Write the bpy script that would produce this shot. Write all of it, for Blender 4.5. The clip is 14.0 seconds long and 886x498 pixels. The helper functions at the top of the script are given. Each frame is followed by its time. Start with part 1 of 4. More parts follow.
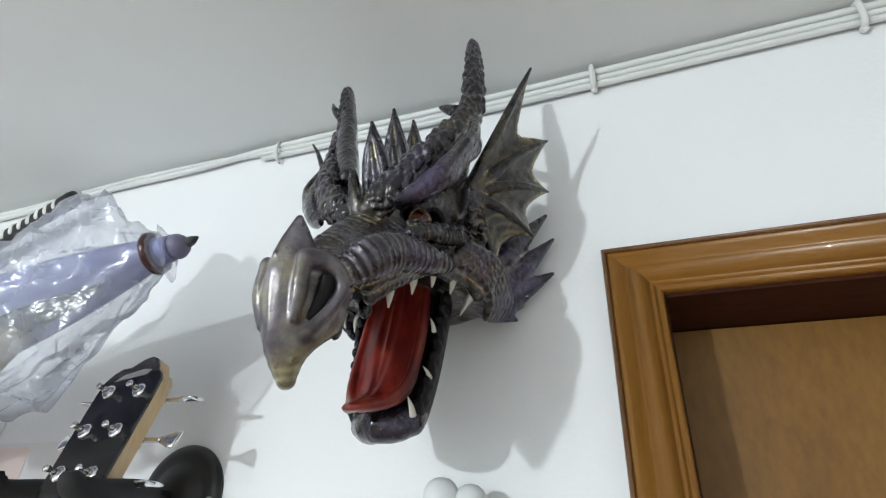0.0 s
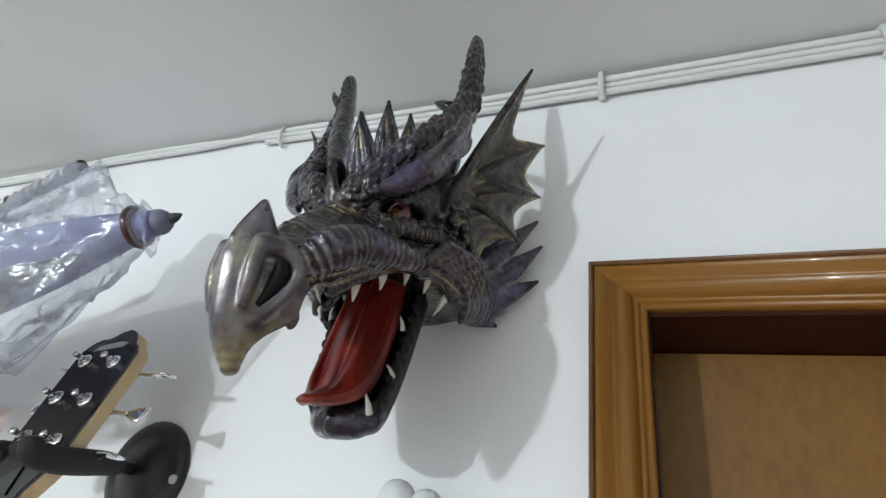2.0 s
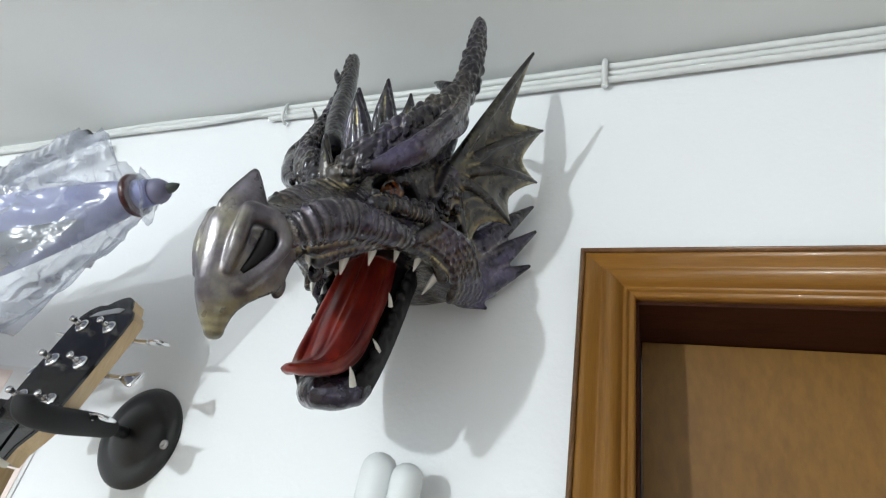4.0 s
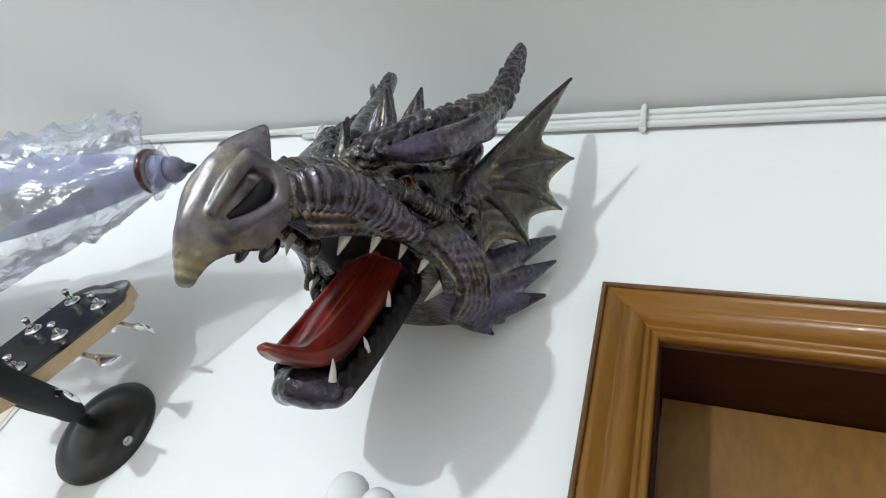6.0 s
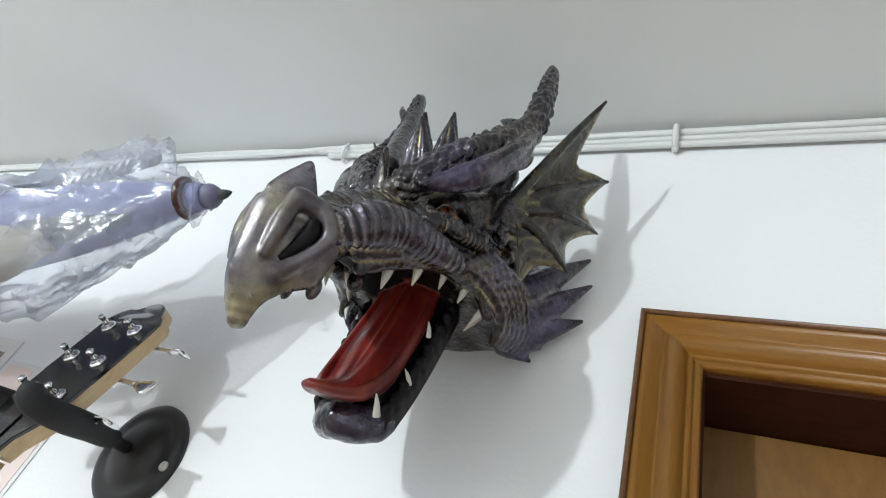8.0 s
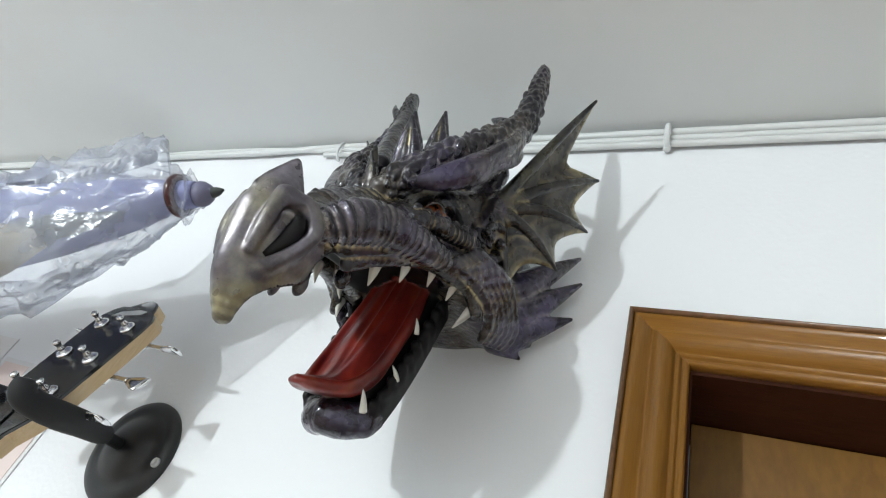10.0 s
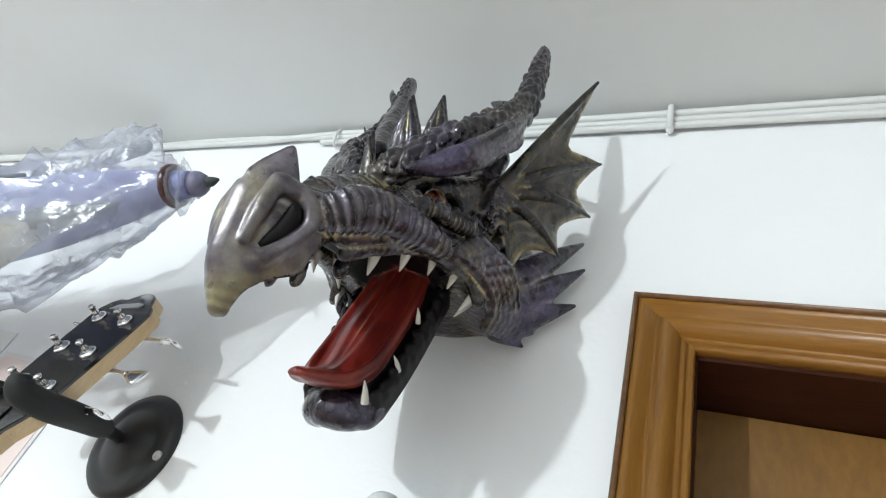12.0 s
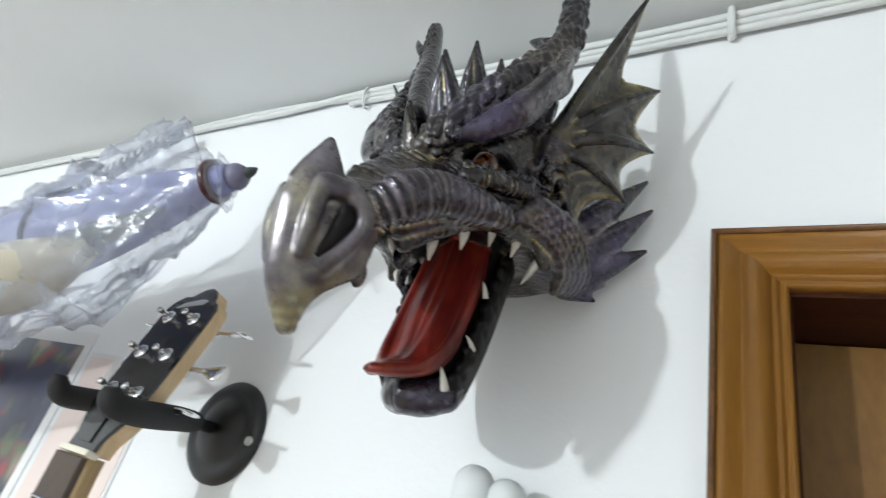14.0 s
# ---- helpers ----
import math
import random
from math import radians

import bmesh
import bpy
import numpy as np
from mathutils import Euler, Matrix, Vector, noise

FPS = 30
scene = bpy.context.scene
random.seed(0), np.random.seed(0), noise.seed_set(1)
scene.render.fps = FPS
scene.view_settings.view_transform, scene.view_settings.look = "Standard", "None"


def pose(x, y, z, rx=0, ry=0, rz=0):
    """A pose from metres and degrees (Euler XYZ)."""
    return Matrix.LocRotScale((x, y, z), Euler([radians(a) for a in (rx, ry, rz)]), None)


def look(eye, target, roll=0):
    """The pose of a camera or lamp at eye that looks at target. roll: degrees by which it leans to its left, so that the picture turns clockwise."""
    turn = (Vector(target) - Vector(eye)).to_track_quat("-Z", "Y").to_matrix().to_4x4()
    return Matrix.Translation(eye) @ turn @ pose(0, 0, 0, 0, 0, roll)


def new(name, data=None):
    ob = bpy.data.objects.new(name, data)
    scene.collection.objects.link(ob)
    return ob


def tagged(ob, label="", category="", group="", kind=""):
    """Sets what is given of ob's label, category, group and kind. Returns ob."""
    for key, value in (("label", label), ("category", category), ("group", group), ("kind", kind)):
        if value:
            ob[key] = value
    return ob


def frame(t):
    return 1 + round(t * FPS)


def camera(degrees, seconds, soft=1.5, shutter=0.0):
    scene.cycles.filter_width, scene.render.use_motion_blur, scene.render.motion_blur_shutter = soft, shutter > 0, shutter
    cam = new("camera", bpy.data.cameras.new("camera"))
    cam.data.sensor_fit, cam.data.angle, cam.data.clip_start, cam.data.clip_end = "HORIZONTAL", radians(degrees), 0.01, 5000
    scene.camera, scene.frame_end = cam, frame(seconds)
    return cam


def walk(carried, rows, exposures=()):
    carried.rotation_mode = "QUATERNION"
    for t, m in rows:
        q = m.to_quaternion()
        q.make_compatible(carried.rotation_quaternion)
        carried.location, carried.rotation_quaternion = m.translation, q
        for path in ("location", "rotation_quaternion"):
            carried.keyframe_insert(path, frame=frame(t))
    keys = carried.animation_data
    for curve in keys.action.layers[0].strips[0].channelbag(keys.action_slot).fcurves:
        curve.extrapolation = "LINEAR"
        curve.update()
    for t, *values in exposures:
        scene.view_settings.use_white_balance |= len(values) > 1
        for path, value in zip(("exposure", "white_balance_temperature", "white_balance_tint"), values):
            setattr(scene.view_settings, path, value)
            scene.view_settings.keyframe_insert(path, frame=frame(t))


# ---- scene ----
cam = camera(80.5, 14.0, soft=1.1, shutter=0.5)
PATH = [
    (0, (0.023, 0.077, 1.864), (-0.618, 1.682, 2.869), 3.1),
    (0.5, (0.008, 0.081, 1.862), (-0.67, 1.673, 2.865), 4.1),
    (1, (0.005, 0.074, 1.858), (-0.717, 1.65, 2.856), 5.3),
    (1.5, (0.026, 0.07, 1.859), (-0.706, 1.643, 2.853), 7.2),
    (2, (0.051, 0.097, 1.872), (-0.656, 1.68, 2.868), 9.1),
    (2.2, (0.057, 0.097, 1.877), (-0.632, 1.687, 2.876), 9.1),
    (4.3, (0.064, 0.106, 1.86), (-0.694, 1.7, 2.8), 13.3),
    (4.5, (0.06, 0.111, 1.855), (-0.727, 1.684, 2.806), 15.3),
    (5, (0.069, 0.14, 1.847), (-0.75, 1.608, 2.931), 20.8),
    (5.5, (0.07, 0.152, 1.841), (-0.753, 1.571, 2.986), 22.1),
    (6, (0.064, 0.16, 1.841), (-0.76, 1.571, 2.995), 22.0),
    (6.5, (0.049, 0.165, 1.85), (-0.789, 1.573, 2.997), 22.3),
    (7, (0.041, 0.156, 1.849), (-0.821, 1.553, 2.992), 23.1),
    (7.5, (0.044, 0.154, 1.849), (-0.824, 1.533, 3.008), 22.8),
    (8, (0.044, 0.145, 1.849), (-0.826, 1.523, 3.009), 22.9),
    (10.5, (0.054, 0.147, 1.849), (-0.816, 1.525, 3.008), 23.1),
    (11, (0.054, 0.145, 1.853), (-0.817, 1.522, 3.012), 23.2),
    (11.5, (0.053, 0.152, 1.849), (-0.816, 1.541, 2.995), 23.0),
    (12, (0.049, 0.152, 1.854), (-0.818, 1.563, 2.975), 21.8),
    (12.5, (0.04, 0.16, 1.854), (-0.855, 1.601, 2.914), 21.0),
    (13, (0.049, 0.158, 1.872), (-0.861, 1.62, 2.888), 19.5),
    (13.5, (0.045, 0.166, 1.871), (-0.868, 1.655, 2.845), 17.1),
    (14, (0.028, 0.148, 1.884), (-0.978, 1.641, 2.755), 15.3),
]
EXPOSURES = [(0.0, -0.11), (1.0, -0.26), (2.0, -0.30), (4.5, 0.02), (5.0, -0.10), (5.5, -0.11), (6.5, 0.12), (7.0, 0.12), (7.5, 0.03), (8.0, 0.02), (11.0, 0.04), (12.5, 0.19), (13.5, 0.20), (14.0, 0.05)]
walk(cam, [(t, look(eye, target, roll)) for t, eye, target, roll in PATH], EXPOSURES)
scene.render.film_transparent = False

# ---- light: one ceiling lamp off to the side, in a closed white room ----
world = bpy.data.worlds.new("room_world")
world.use_nodes = True
world.node_tree.nodes["Background"].inputs[0].default_value = (0.9, 0.95, 1.0, 1)
world.node_tree.nodes["Background"].inputs[1].default_value = 0.05
scene.world = world
LAMP = (-0.963, -1.64, 2.02)
lamp_data = bpy.data.lights.new("lamp_bulb", "POINT")
lamp_data.energy, lamp_data.shadow_soft_size, lamp_data.color = 86.0, 0.034, (0.89, 0.97, 1.0)
lamp = new("lamp_bulb", lamp_data)
lamp.location = LAMP

WALL, CEIL = 0.56, 2.392


# ---- materials ----
def mat(name, colour, rough=0.5, metal=0.0, coat=0.0, spec=0.5):
    m = bpy.data.materials.new(name)
    m.use_nodes = True
    b = m.node_tree.nodes["Principled BSDF"]
    b.inputs["Base Color"].default_value = (*colour, 1)
    b.inputs["Roughness"].default_value = rough
    b.inputs["Metallic"].default_value = metal
    b.inputs["Coat Weight"].default_value = coat
    b.inputs["Specular IOR Level"].default_value = spec
    return m


def node(m, kind, **values):
    n = m.node_tree.nodes.new(kind)
    for k, v in values.items():
        n.inputs[k.replace("_", " ")].default_value = v
    return n


def link(m, a, b):
    m.node_tree.links.new(a, b)


def shader(m):
    return m.node_tree.nodes["Principled BSDF"]


def mapped(m, scale=(1, 1, 1)):
    c = m.node_tree.nodes.new("ShaderNodeTexCoord")
    p = m.node_tree.nodes.new("ShaderNodeMapping")
    p.inputs["Scale"].default_value = scale
    link(m, c.outputs["Object"], p.inputs["Vector"])
    return p.outputs["Vector"]


def ramp(m, fac, stops):
    r = m.node_tree.nodes.new("ShaderNodeValToRGB")
    e = r.color_ramp.elements
    while len(e) < len(stops):
        e.new(0.5)
    for el, (p, c) in zip(e, stops):
        el.position, el.color = p, (*c, 1)
    link(m, fac, r.inputs[0])
    return r.outputs[0]


def noise_fac(m, vec, scale, detail=4.0, rough=0.55, distortion=0.0):
    n = node(m, "ShaderNodeTexNoise", Scale=scale, Detail=detail, Roughness=rough, Distortion=distortion)
    link(m, vec, n.inputs["Vector"])
    return n.outputs["Fac"]


def mixed(m, fac, a, b, mode="MIX"):
    n = m.node_tree.nodes.new("ShaderNodeMix")
    n.data_type, n.blend_type = "RGBA", mode
    for sock, val in ((n.inputs[0], fac), (n.inputs[6], a), (n.inputs[7], b)):
        if hasattr(val, "links"):
            link(m, val, sock)
        else:
            sock.default_value = val if isinstance(val, float) else (*val, 1)
    return n.outputs[2]


def bump(m, height, strength, distance):
    b = node(m, "ShaderNodeBump", Strength=strength, Distance=distance)
    link(m, height, b.inputs["Height"])
    link(m, b.outputs[0], shader(m).inputs["Normal"])
    return b


def plaster(name, a, b):
    m = mat(name, a, 0.75, spec=0.3)
    v = mapped(m)
    link(m, ramp(m, noise_fac(m, v, 3.0, 6), [(0.3, a), (0.7, b)]), shader(m).inputs["Base Color"])
    bump(m, noise_fac(m, v, 180.0, 3), 0.15, 0.002)
    return m


M_WALL = plaster("wall_paint", (0.84, 0.85, 0.862), (0.865, 0.875, 0.882))
M_CEIL = plaster("ceiling_paint", (0.715, 0.73, 0.725), (0.755, 0.77, 0.76))
M_FLOOR = plaster("floor_stone", (0.40, 0.31, 0.24), (0.48, 0.38, 0.30))


def wood(name, dark, mid, light, scale, rough=0.32, coat=0.35):
    m = mat(name, mid, rough, coat=coat)
    v = mapped(m, scale)
    g = noise_fac(m, v, 6.0, 6, 0.6, 0.6)
    c = ramp(m, g, [(0.28, dark), (0.5, mid), (0.75, light)])
    fine = noise_fac(m, mapped(m, tuple(s * 6 for s in scale)), 10.0, 3)
    link(m, mixed(m, 0.35, c, ramp(m, fine, [(0.35, dark), (0.65, light)]), "MIX"), shader(m).inputs["Base Color"])
    bump(m, fine, 0.08, 0.001)
    return m


OAK = ((0.200, 0.082, 0.013), (0.275, 0.121, 0.019), (0.325, 0.150, 0.026))
M_TRIM_V = wood("varnished_trim_upright", *OAK, (22, 22, 1.0))
M_TRIM_H = wood("varnished_trim_level", *OAK, (1.0, 22, 22))
M_EDGE = wood("dark_edge_bead", (0.10, 0.045, 0.02), (0.17, 0.08, 0.035), (0.24, 0.12, 0.05), (5, 5, 5))
# mahogany tone taken darker, so the shade of the recess is in the colour
M_REVEAL = wood("mahogany_reveal_shaded", (0.030, 0.008, 0.004), (0.048, 0.014, 0.006), (0.065, 0.020, 0.008), (2, 12, 12), 0.65, 0.0)
M_PANEL = wood("honey_door_panel", (0.150, 0.066, 0.010), (0.205, 0.095, 0.014), (0.245, 0.118, 0.018), (3, 3, 1.2), 0.55, 0.05)
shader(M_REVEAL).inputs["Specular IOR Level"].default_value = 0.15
M_CABLE = mat("white_cable", (0.72, 0.73, 0.72), 0.45)
M_BLACK = mat("black_lacquer", (0.006, 0.006, 0.007), 0.12, coat=0.6)
M_BLACKM = mat("black_powder_coat", (0.012, 0.012, 0.013), 0.42)
M_FOAM = mat("black_rubber_sleeve", (0.010, 0.010, 0.011), 0.75)
M_CHROME = mat("chrome", (0.75, 0.75, 0.76), 0.12, 1.0)
M_MAPLE = wood("maple_side", (0.50, 0.33, 0.16), (0.62, 0.44, 0.23), (0.70, 0.52, 0.30), (20, 20, 1.5), 0.35, 0.3)
M_ROSE = wood("rosewood_board", (0.03, 0.018, 0.012), (0.06, 0.035, 0.022), (0.09, 0.05, 0.03), (30, 30, 2), 0.5, 0.0)
M_BONE = mat("bone_nut", (0.75, 0.70, 0.58), 0.4)
M_SILVERMARK = mat("silver_inlay", (0.55, 0.55, 0.55), 0.3, 0.6)


# ---- mesh helpers ----
def to_object(name, bm, material, parent=None, label="", smooth=False):
    me = bpy.data.meshes.new(name)
    bm.normal_update()
    bm.to_mesh(me)
    bm.free()
    for p in me.polygons:
        p.use_smooth = smooth
    if material:
        me.materials.append(material)
    ob = new(name, me)
    if parent:
        ob.parent = parent
    return tagged(ob, label)


def part(name, bm, material, parent, label="", smooth=False):
    return to_object(name, bm, material, parent, label, smooth)


def box_bm(lo, hi, bevel=0.0, bm=None):
    bm = bm or bmesh.new()
    c = [(a + b) / 2 for a, b in zip(lo, hi)]
    s = [b - a for a, b in zip(lo, hi)]
    r = bmesh.ops.create_cube(bm, size=1.0, matrix=Matrix.LocRotScale(c, None, s))
    if bevel:
        es = list({e for v in r["verts"] for e in v.link_edges})
        bmesh.ops.bevel(bm, geom=es, offset=bevel, segments=2, affect="EDGES", profile=0.6)
    return bm


def frames_along(pts):
    """Tangents and a steady pair of cross directions along a polyline."""
    pts = [Vector(p) for p in pts]
    out, side = [], None
    for i, p in enumerate(pts):
        t = (pts[min(i + 1, len(pts) - 1)] - pts[max(i - 1, 0)]).normalized()
        if side is None:
            side = t.orthogonal().normalized()
        side = (side - t * side.dot(t)).normalized()
        out.append((p, t, side, t.cross(side)))
    return out


def curve_pts(pts, n):
    """A smooth (Catmull-Rom) line of n steps a span through the points; works for radii in the last columns too."""
    p = np.array(pts, float)
    p = np.vstack([2 * p[0] - p[1], p, 2 * p[-1] - p[-2]])
    out = []
    for i in range(1, len(p) - 2):
        for k in range(n):
            t = k / n
            a, b, c, d = p[i - 1], p[i], p[i + 1], p[i + 2]
            out.append(0.5 * (2 * b + (c - a) * t + (2 * a - 5 * b + 4 * c - d) * t * t + (3 * b - a - 3 * c + d) * t ** 3))
    out.append(p[-2])
    return out


def tube_bm(rows, sides=12, steps=4, bm=None, caps=True):
    """A round tube through rows of x, y, z, radius."""
    bm = bm or bmesh.new()
    rows = curve_pts(rows, steps) if steps > 1 else rows
    rings = []
    for (p, t, a, b), row in zip(frames_along([r[:3] for r in rows]), rows):
        r = max(row[3], 1e-4)
        rings.append([bm.verts.new(p + (a * math.cos(k * math.tau / sides) + b * math.sin(k * math.tau / sides)) * r) for k in range(sides)])
    for r0, r1 in zip(rings, rings[1:]):
        for k in range(sides):
            bm.faces.new((r0[k], r0[(k + 1) % sides], r1[(k + 1) % sides], r1[k]))
    if caps:
        bm.faces.new(list(reversed(rings[0])))
        bm.faces.new(rings[-1])
    return bm


def lathe_bm(profile, m, sides=32, bm=None):
    """A turned body: rows of radius, height about m's z axis."""
    bm = bm or bmesh.new()
    rings = []
    for r, z in profile:
        rings.append([bm.verts.new(m @ Vector((max(r, 1e-5) * math.cos(k * math.tau / sides), max(r, 1e-5) * math.sin(k * math.tau / sides), z))) for k in range(sides)])
    for r0, r1 in zip(rings, rings[1:]):
        for k in range(sides):
            bm.faces.new((r0[k], r0[(k + 1) % sides], r1[(k + 1) % sides], r1[k]))
    bm.faces.new(list(reversed(rings[0])))
    bm.faces.new(rings[-1])
    return bm


def toward(p, d):
    """A pose at p whose z axis points along d."""
    return Matrix.Translation(p) @ Vector(d).to_track_quat("Z", "Y").to_matrix().to_4x4()


# ---- the room ----
def structure(name, bm, material, label):
    return tagged(to_object(name, bm, material), label, name.split("_")[0], kind="structure")


X0, X1, Y0 = -2.4, 1.7, -2.6
DOOR_L, DOOR_R, DOOR_H, DEPTH = 0.053, 0.813, 2.080, 0.082
bm = bmesh.new()
box_bm((X0, WALL, 0), (DOOR_L, WALL + 0.14, CEIL), bm=bm)
box_bm((DOOR_R, WALL, 0), (X1, WALL + 0.14, CEIL), bm=bm)
box_bm((DOOR_L, WALL, DOOR_H), (DOOR_R, WALL + 0.14, CEIL), bm=bm)
structure("wall_north", bm, M_WALL, "white painted plaster wall with a door opening")
structure("wall_south", box_bm((X0, Y0 - 0.1, 0), (X1, Y0, CEIL)), M_WALL, "plain white painted wall")
structure("wall_west", box_bm((X0 - 0.1, Y0 - 0.1, 0), (X0, WALL + 0.14, CEIL)), M_WALL, "plain white painted wall")
structure("wall_east", box_bm((X1, Y0 - 0.1, 0), (X1 + 0.1, WALL + 0.14, CEIL)), M_WALL, "plain white painted wall")
structure("ceiling", box_bm((X0 - 0.1, Y0 - 0.1, CEIL), (X1 + 0.1, WALL + 0.14, CEIL + 0.1)), M_CEIL, "matt off-white plaster ceiling")
structure("floor", box_bm((X0 - 0.1, Y0 - 0.1, -0.1), (X1 + 0.1, WALL + 0.14, 0)), M_FLOOR, "plain beige stone floor")

# ---- the door and its moulded trim ----
door = tagged(new("door_1"), "closed honey-brown wooden door in a varnished moulded trim", "door", kind="structure")
# moulding: distance from the opening, height off the wall
PROFILE = [(0.0, -0.002), (0.0, 0.012), (0.0016, 0.0142), (0.0040, 0.0142), (0.0050, 0.0120), (0.0065, 0.0120), (0.0074, 0.0142), (0.0090, 0.0146), (0.0100, 0.0124), (0.0114, 0.0124), (0.0130, 0.0152), (0.0160, 0.0178),
           (0.0200, 0.0190), (0.0240, 0.0182), (0.0272, 0.0158), (0.0290, 0.0136), (0.0306, 0.0130), (0.0340, 0.0138), (0.0390, 0.0147), (0.0436, 0.0150), (0.0450, 0.0135), (0.0455, 0.010), (0.0455, -0.002)]
EDGE = [(0.0455, -0.002), (0.0455, 0.0145), (0.0475, 0.0165), (0.0495, 0.0155), (0.0502, 0.012), (0.0502, -0.002)]


def trim_piece(name, profile, a, b, material, label=""):
    """A moulding along the opening from corner a to corner b, mitred at both."""
    bm = bmesh.new()
    ends = []
    for (x, z, sx, sz) in (a, b):
        ends.append([bm.verts.new((x + sx * d, WALL - h, z + sz * d)) for d, h in profile])
    n = len(profile)
    for k in range(n):
        bm.faces.new((ends[0][k], ends[0][(k + 1) % n], ends[1][(k + 1) % n], ends[1][k]))
    bm.faces.new(ends[0][::-1])
    bm.faces.new(ends[1])
    bmesh.ops.recalc_face_normals(bm, faces=bm.faces[:])
    return part(name, bm, material, door, label, True)


TL, TR = (DOOR_L, DOOR_H, -1, 1), (DOOR_R, DOOR_H, 1, 1)
BL, BR = (DOOR_L, 0.0, -1, 0), (DOOR_R, 0.0, 1, 0)
for prof, nm, mv, mh, lab in ((PROFILE, "trim", M_TRIM_V, M_TRIM_H, "varnished golden oak moulding with a glossy finish"), (EDGE, "edge_bead", M_EDGE, M_EDGE, "dark brown outer bead")):
    trim_piece(nm, prof, BL, TL, mv, lab)
    trim_piece(nm, prof, TL, TR, mh, lab)
    trim_piece(nm, prof, TR, BR, mv, lab)
part("reveal", box_bm((DOOR_L - 0.001, WALL - 0.004, 0), (DOOR_L + 0.002, WALL + 0.135, DOOR_H)), M_REVEAL, door, "mahogany side lining with its shade in the colour")
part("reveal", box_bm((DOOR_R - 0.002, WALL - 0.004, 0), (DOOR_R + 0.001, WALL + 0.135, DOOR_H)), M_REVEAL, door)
part("reveal", box_bm((DOOR_L + 0.002, WALL - 0.004, DOOR_H - 0.003), (DOOR_R - 0.002, WALL + 0.135, DOOR_H + 0.001)), M_REVEAL, door, "mahogany top lining with its shade in the colour")
part("door_leaf", box_bm((DOOR_L + 0.0035, WALL + DEPTH, 0.005), (DOOR_R - 0.0035, WALL + DEPTH + 0.035, DOOR_H - 0.0045), 0.001), M_PANEL, door, "plain honey-brown veneered door leaf")

# ---- cables along the ceiling ----
CLIPS = (-0.438, 0.018, 0.290)


def cable(rows, r, label):
    bm = tube_bm([(x, y, z, r) for x, y, z in rows], 8, 4)
    tagged(to_object("cable", bm, M_CABLE, smooth=True), label, "cable", "cables under the ceiling")


cable([(-2.3, 0.553, 2.366), (-1.4, 0.552, 2.369), (-1.05, 0.553, 2.369), (-0.8, 0.552, 2.377), (-0.6, 0.551, 2.376), (-0.438, 0.551, 2.383), (-0.2, 0.552, 2.3815), (0.018, 0.551, 2.381), (0.29, 0.552, 2.384), (0.8, 0.552, 2.382), (1.65, 0.552, 2.384)], 0.0048, "thin white cable clipped under the ceiling")
cable([(-2.3, 0.554, 2.377), (-1.4, 0.553, 2.378), (-1.05, 0.553, 2.377), (-0.8, 0.5535, 2.3875), (-0.6, 0.5535, 2.3865), (-0.438, 0.553, 2.3765), (-0.2, 0.553, 2.3712), (0.018, 0.552, 2.371), (0.29, 0.553, 2.374), (0.8, 0.553, 2.372), (1.65, 0.553, 2.374)], 0.0042, "white cable running along the top of the wall")
cable([(-0.47, 0.553, 2.368), (-0.2, 0.553, 2.3625), (0.018, 0.552, 2.362), (0.29, 0.553, 2.365), (0.8, 0.553, 2.363), (1.65, 0.553, 2.365)], 0.0040, "white cable running along the top of the wall")
for cx in CLIPS:
    k = 0.5 if cx < -0.4 else 0.8
    d = 0.004 * (1 - k)
    bm = tube_bm([(cx, 0.557, 2.356, 0.004 * k), (cx, 0.545 + d, 2.358, 0.0042 * k), (cx, 0.541 + d, 2.372, 0.0045 * k), (cx, 0.544 + d, 2.386, 0.0042 * k), (cx, 0.557, 2.390, 0.004 * k)], 8, 3)
    bmesh.ops.create_uvsphere(bm, u_segments=10, v_segments=6, radius=0.0055 * k, matrix=Matrix.Translation((cx, 0.553, 2.3555)))
    tagged(to_object("cable_clip", bm, M_CABLE, smooth=True), "small white plastic nail clip holding the cables", "clip", "cable clips")
# ---- the dragon head: one sculpted body, blended from rounded forms ----
STEP = 0.0013
LO = np.array([0.0, -0.014, -0.085])
N = (int(0.165 / STEP), int(0.300 / STEP), int(0.435 / STEP))
GU, GW, GH = (LO[i] + STEP * np.arange(N[i], dtype=np.float32) for i in range(3))
FIELD = np.full(N, 1.0, np.float32)
KIND = np.zeros(N, np.int8)
SKIN, HORN, MOUTH, TONGUE, EYE, FIN, TOOTH, BONE, PURPLE = range(9)


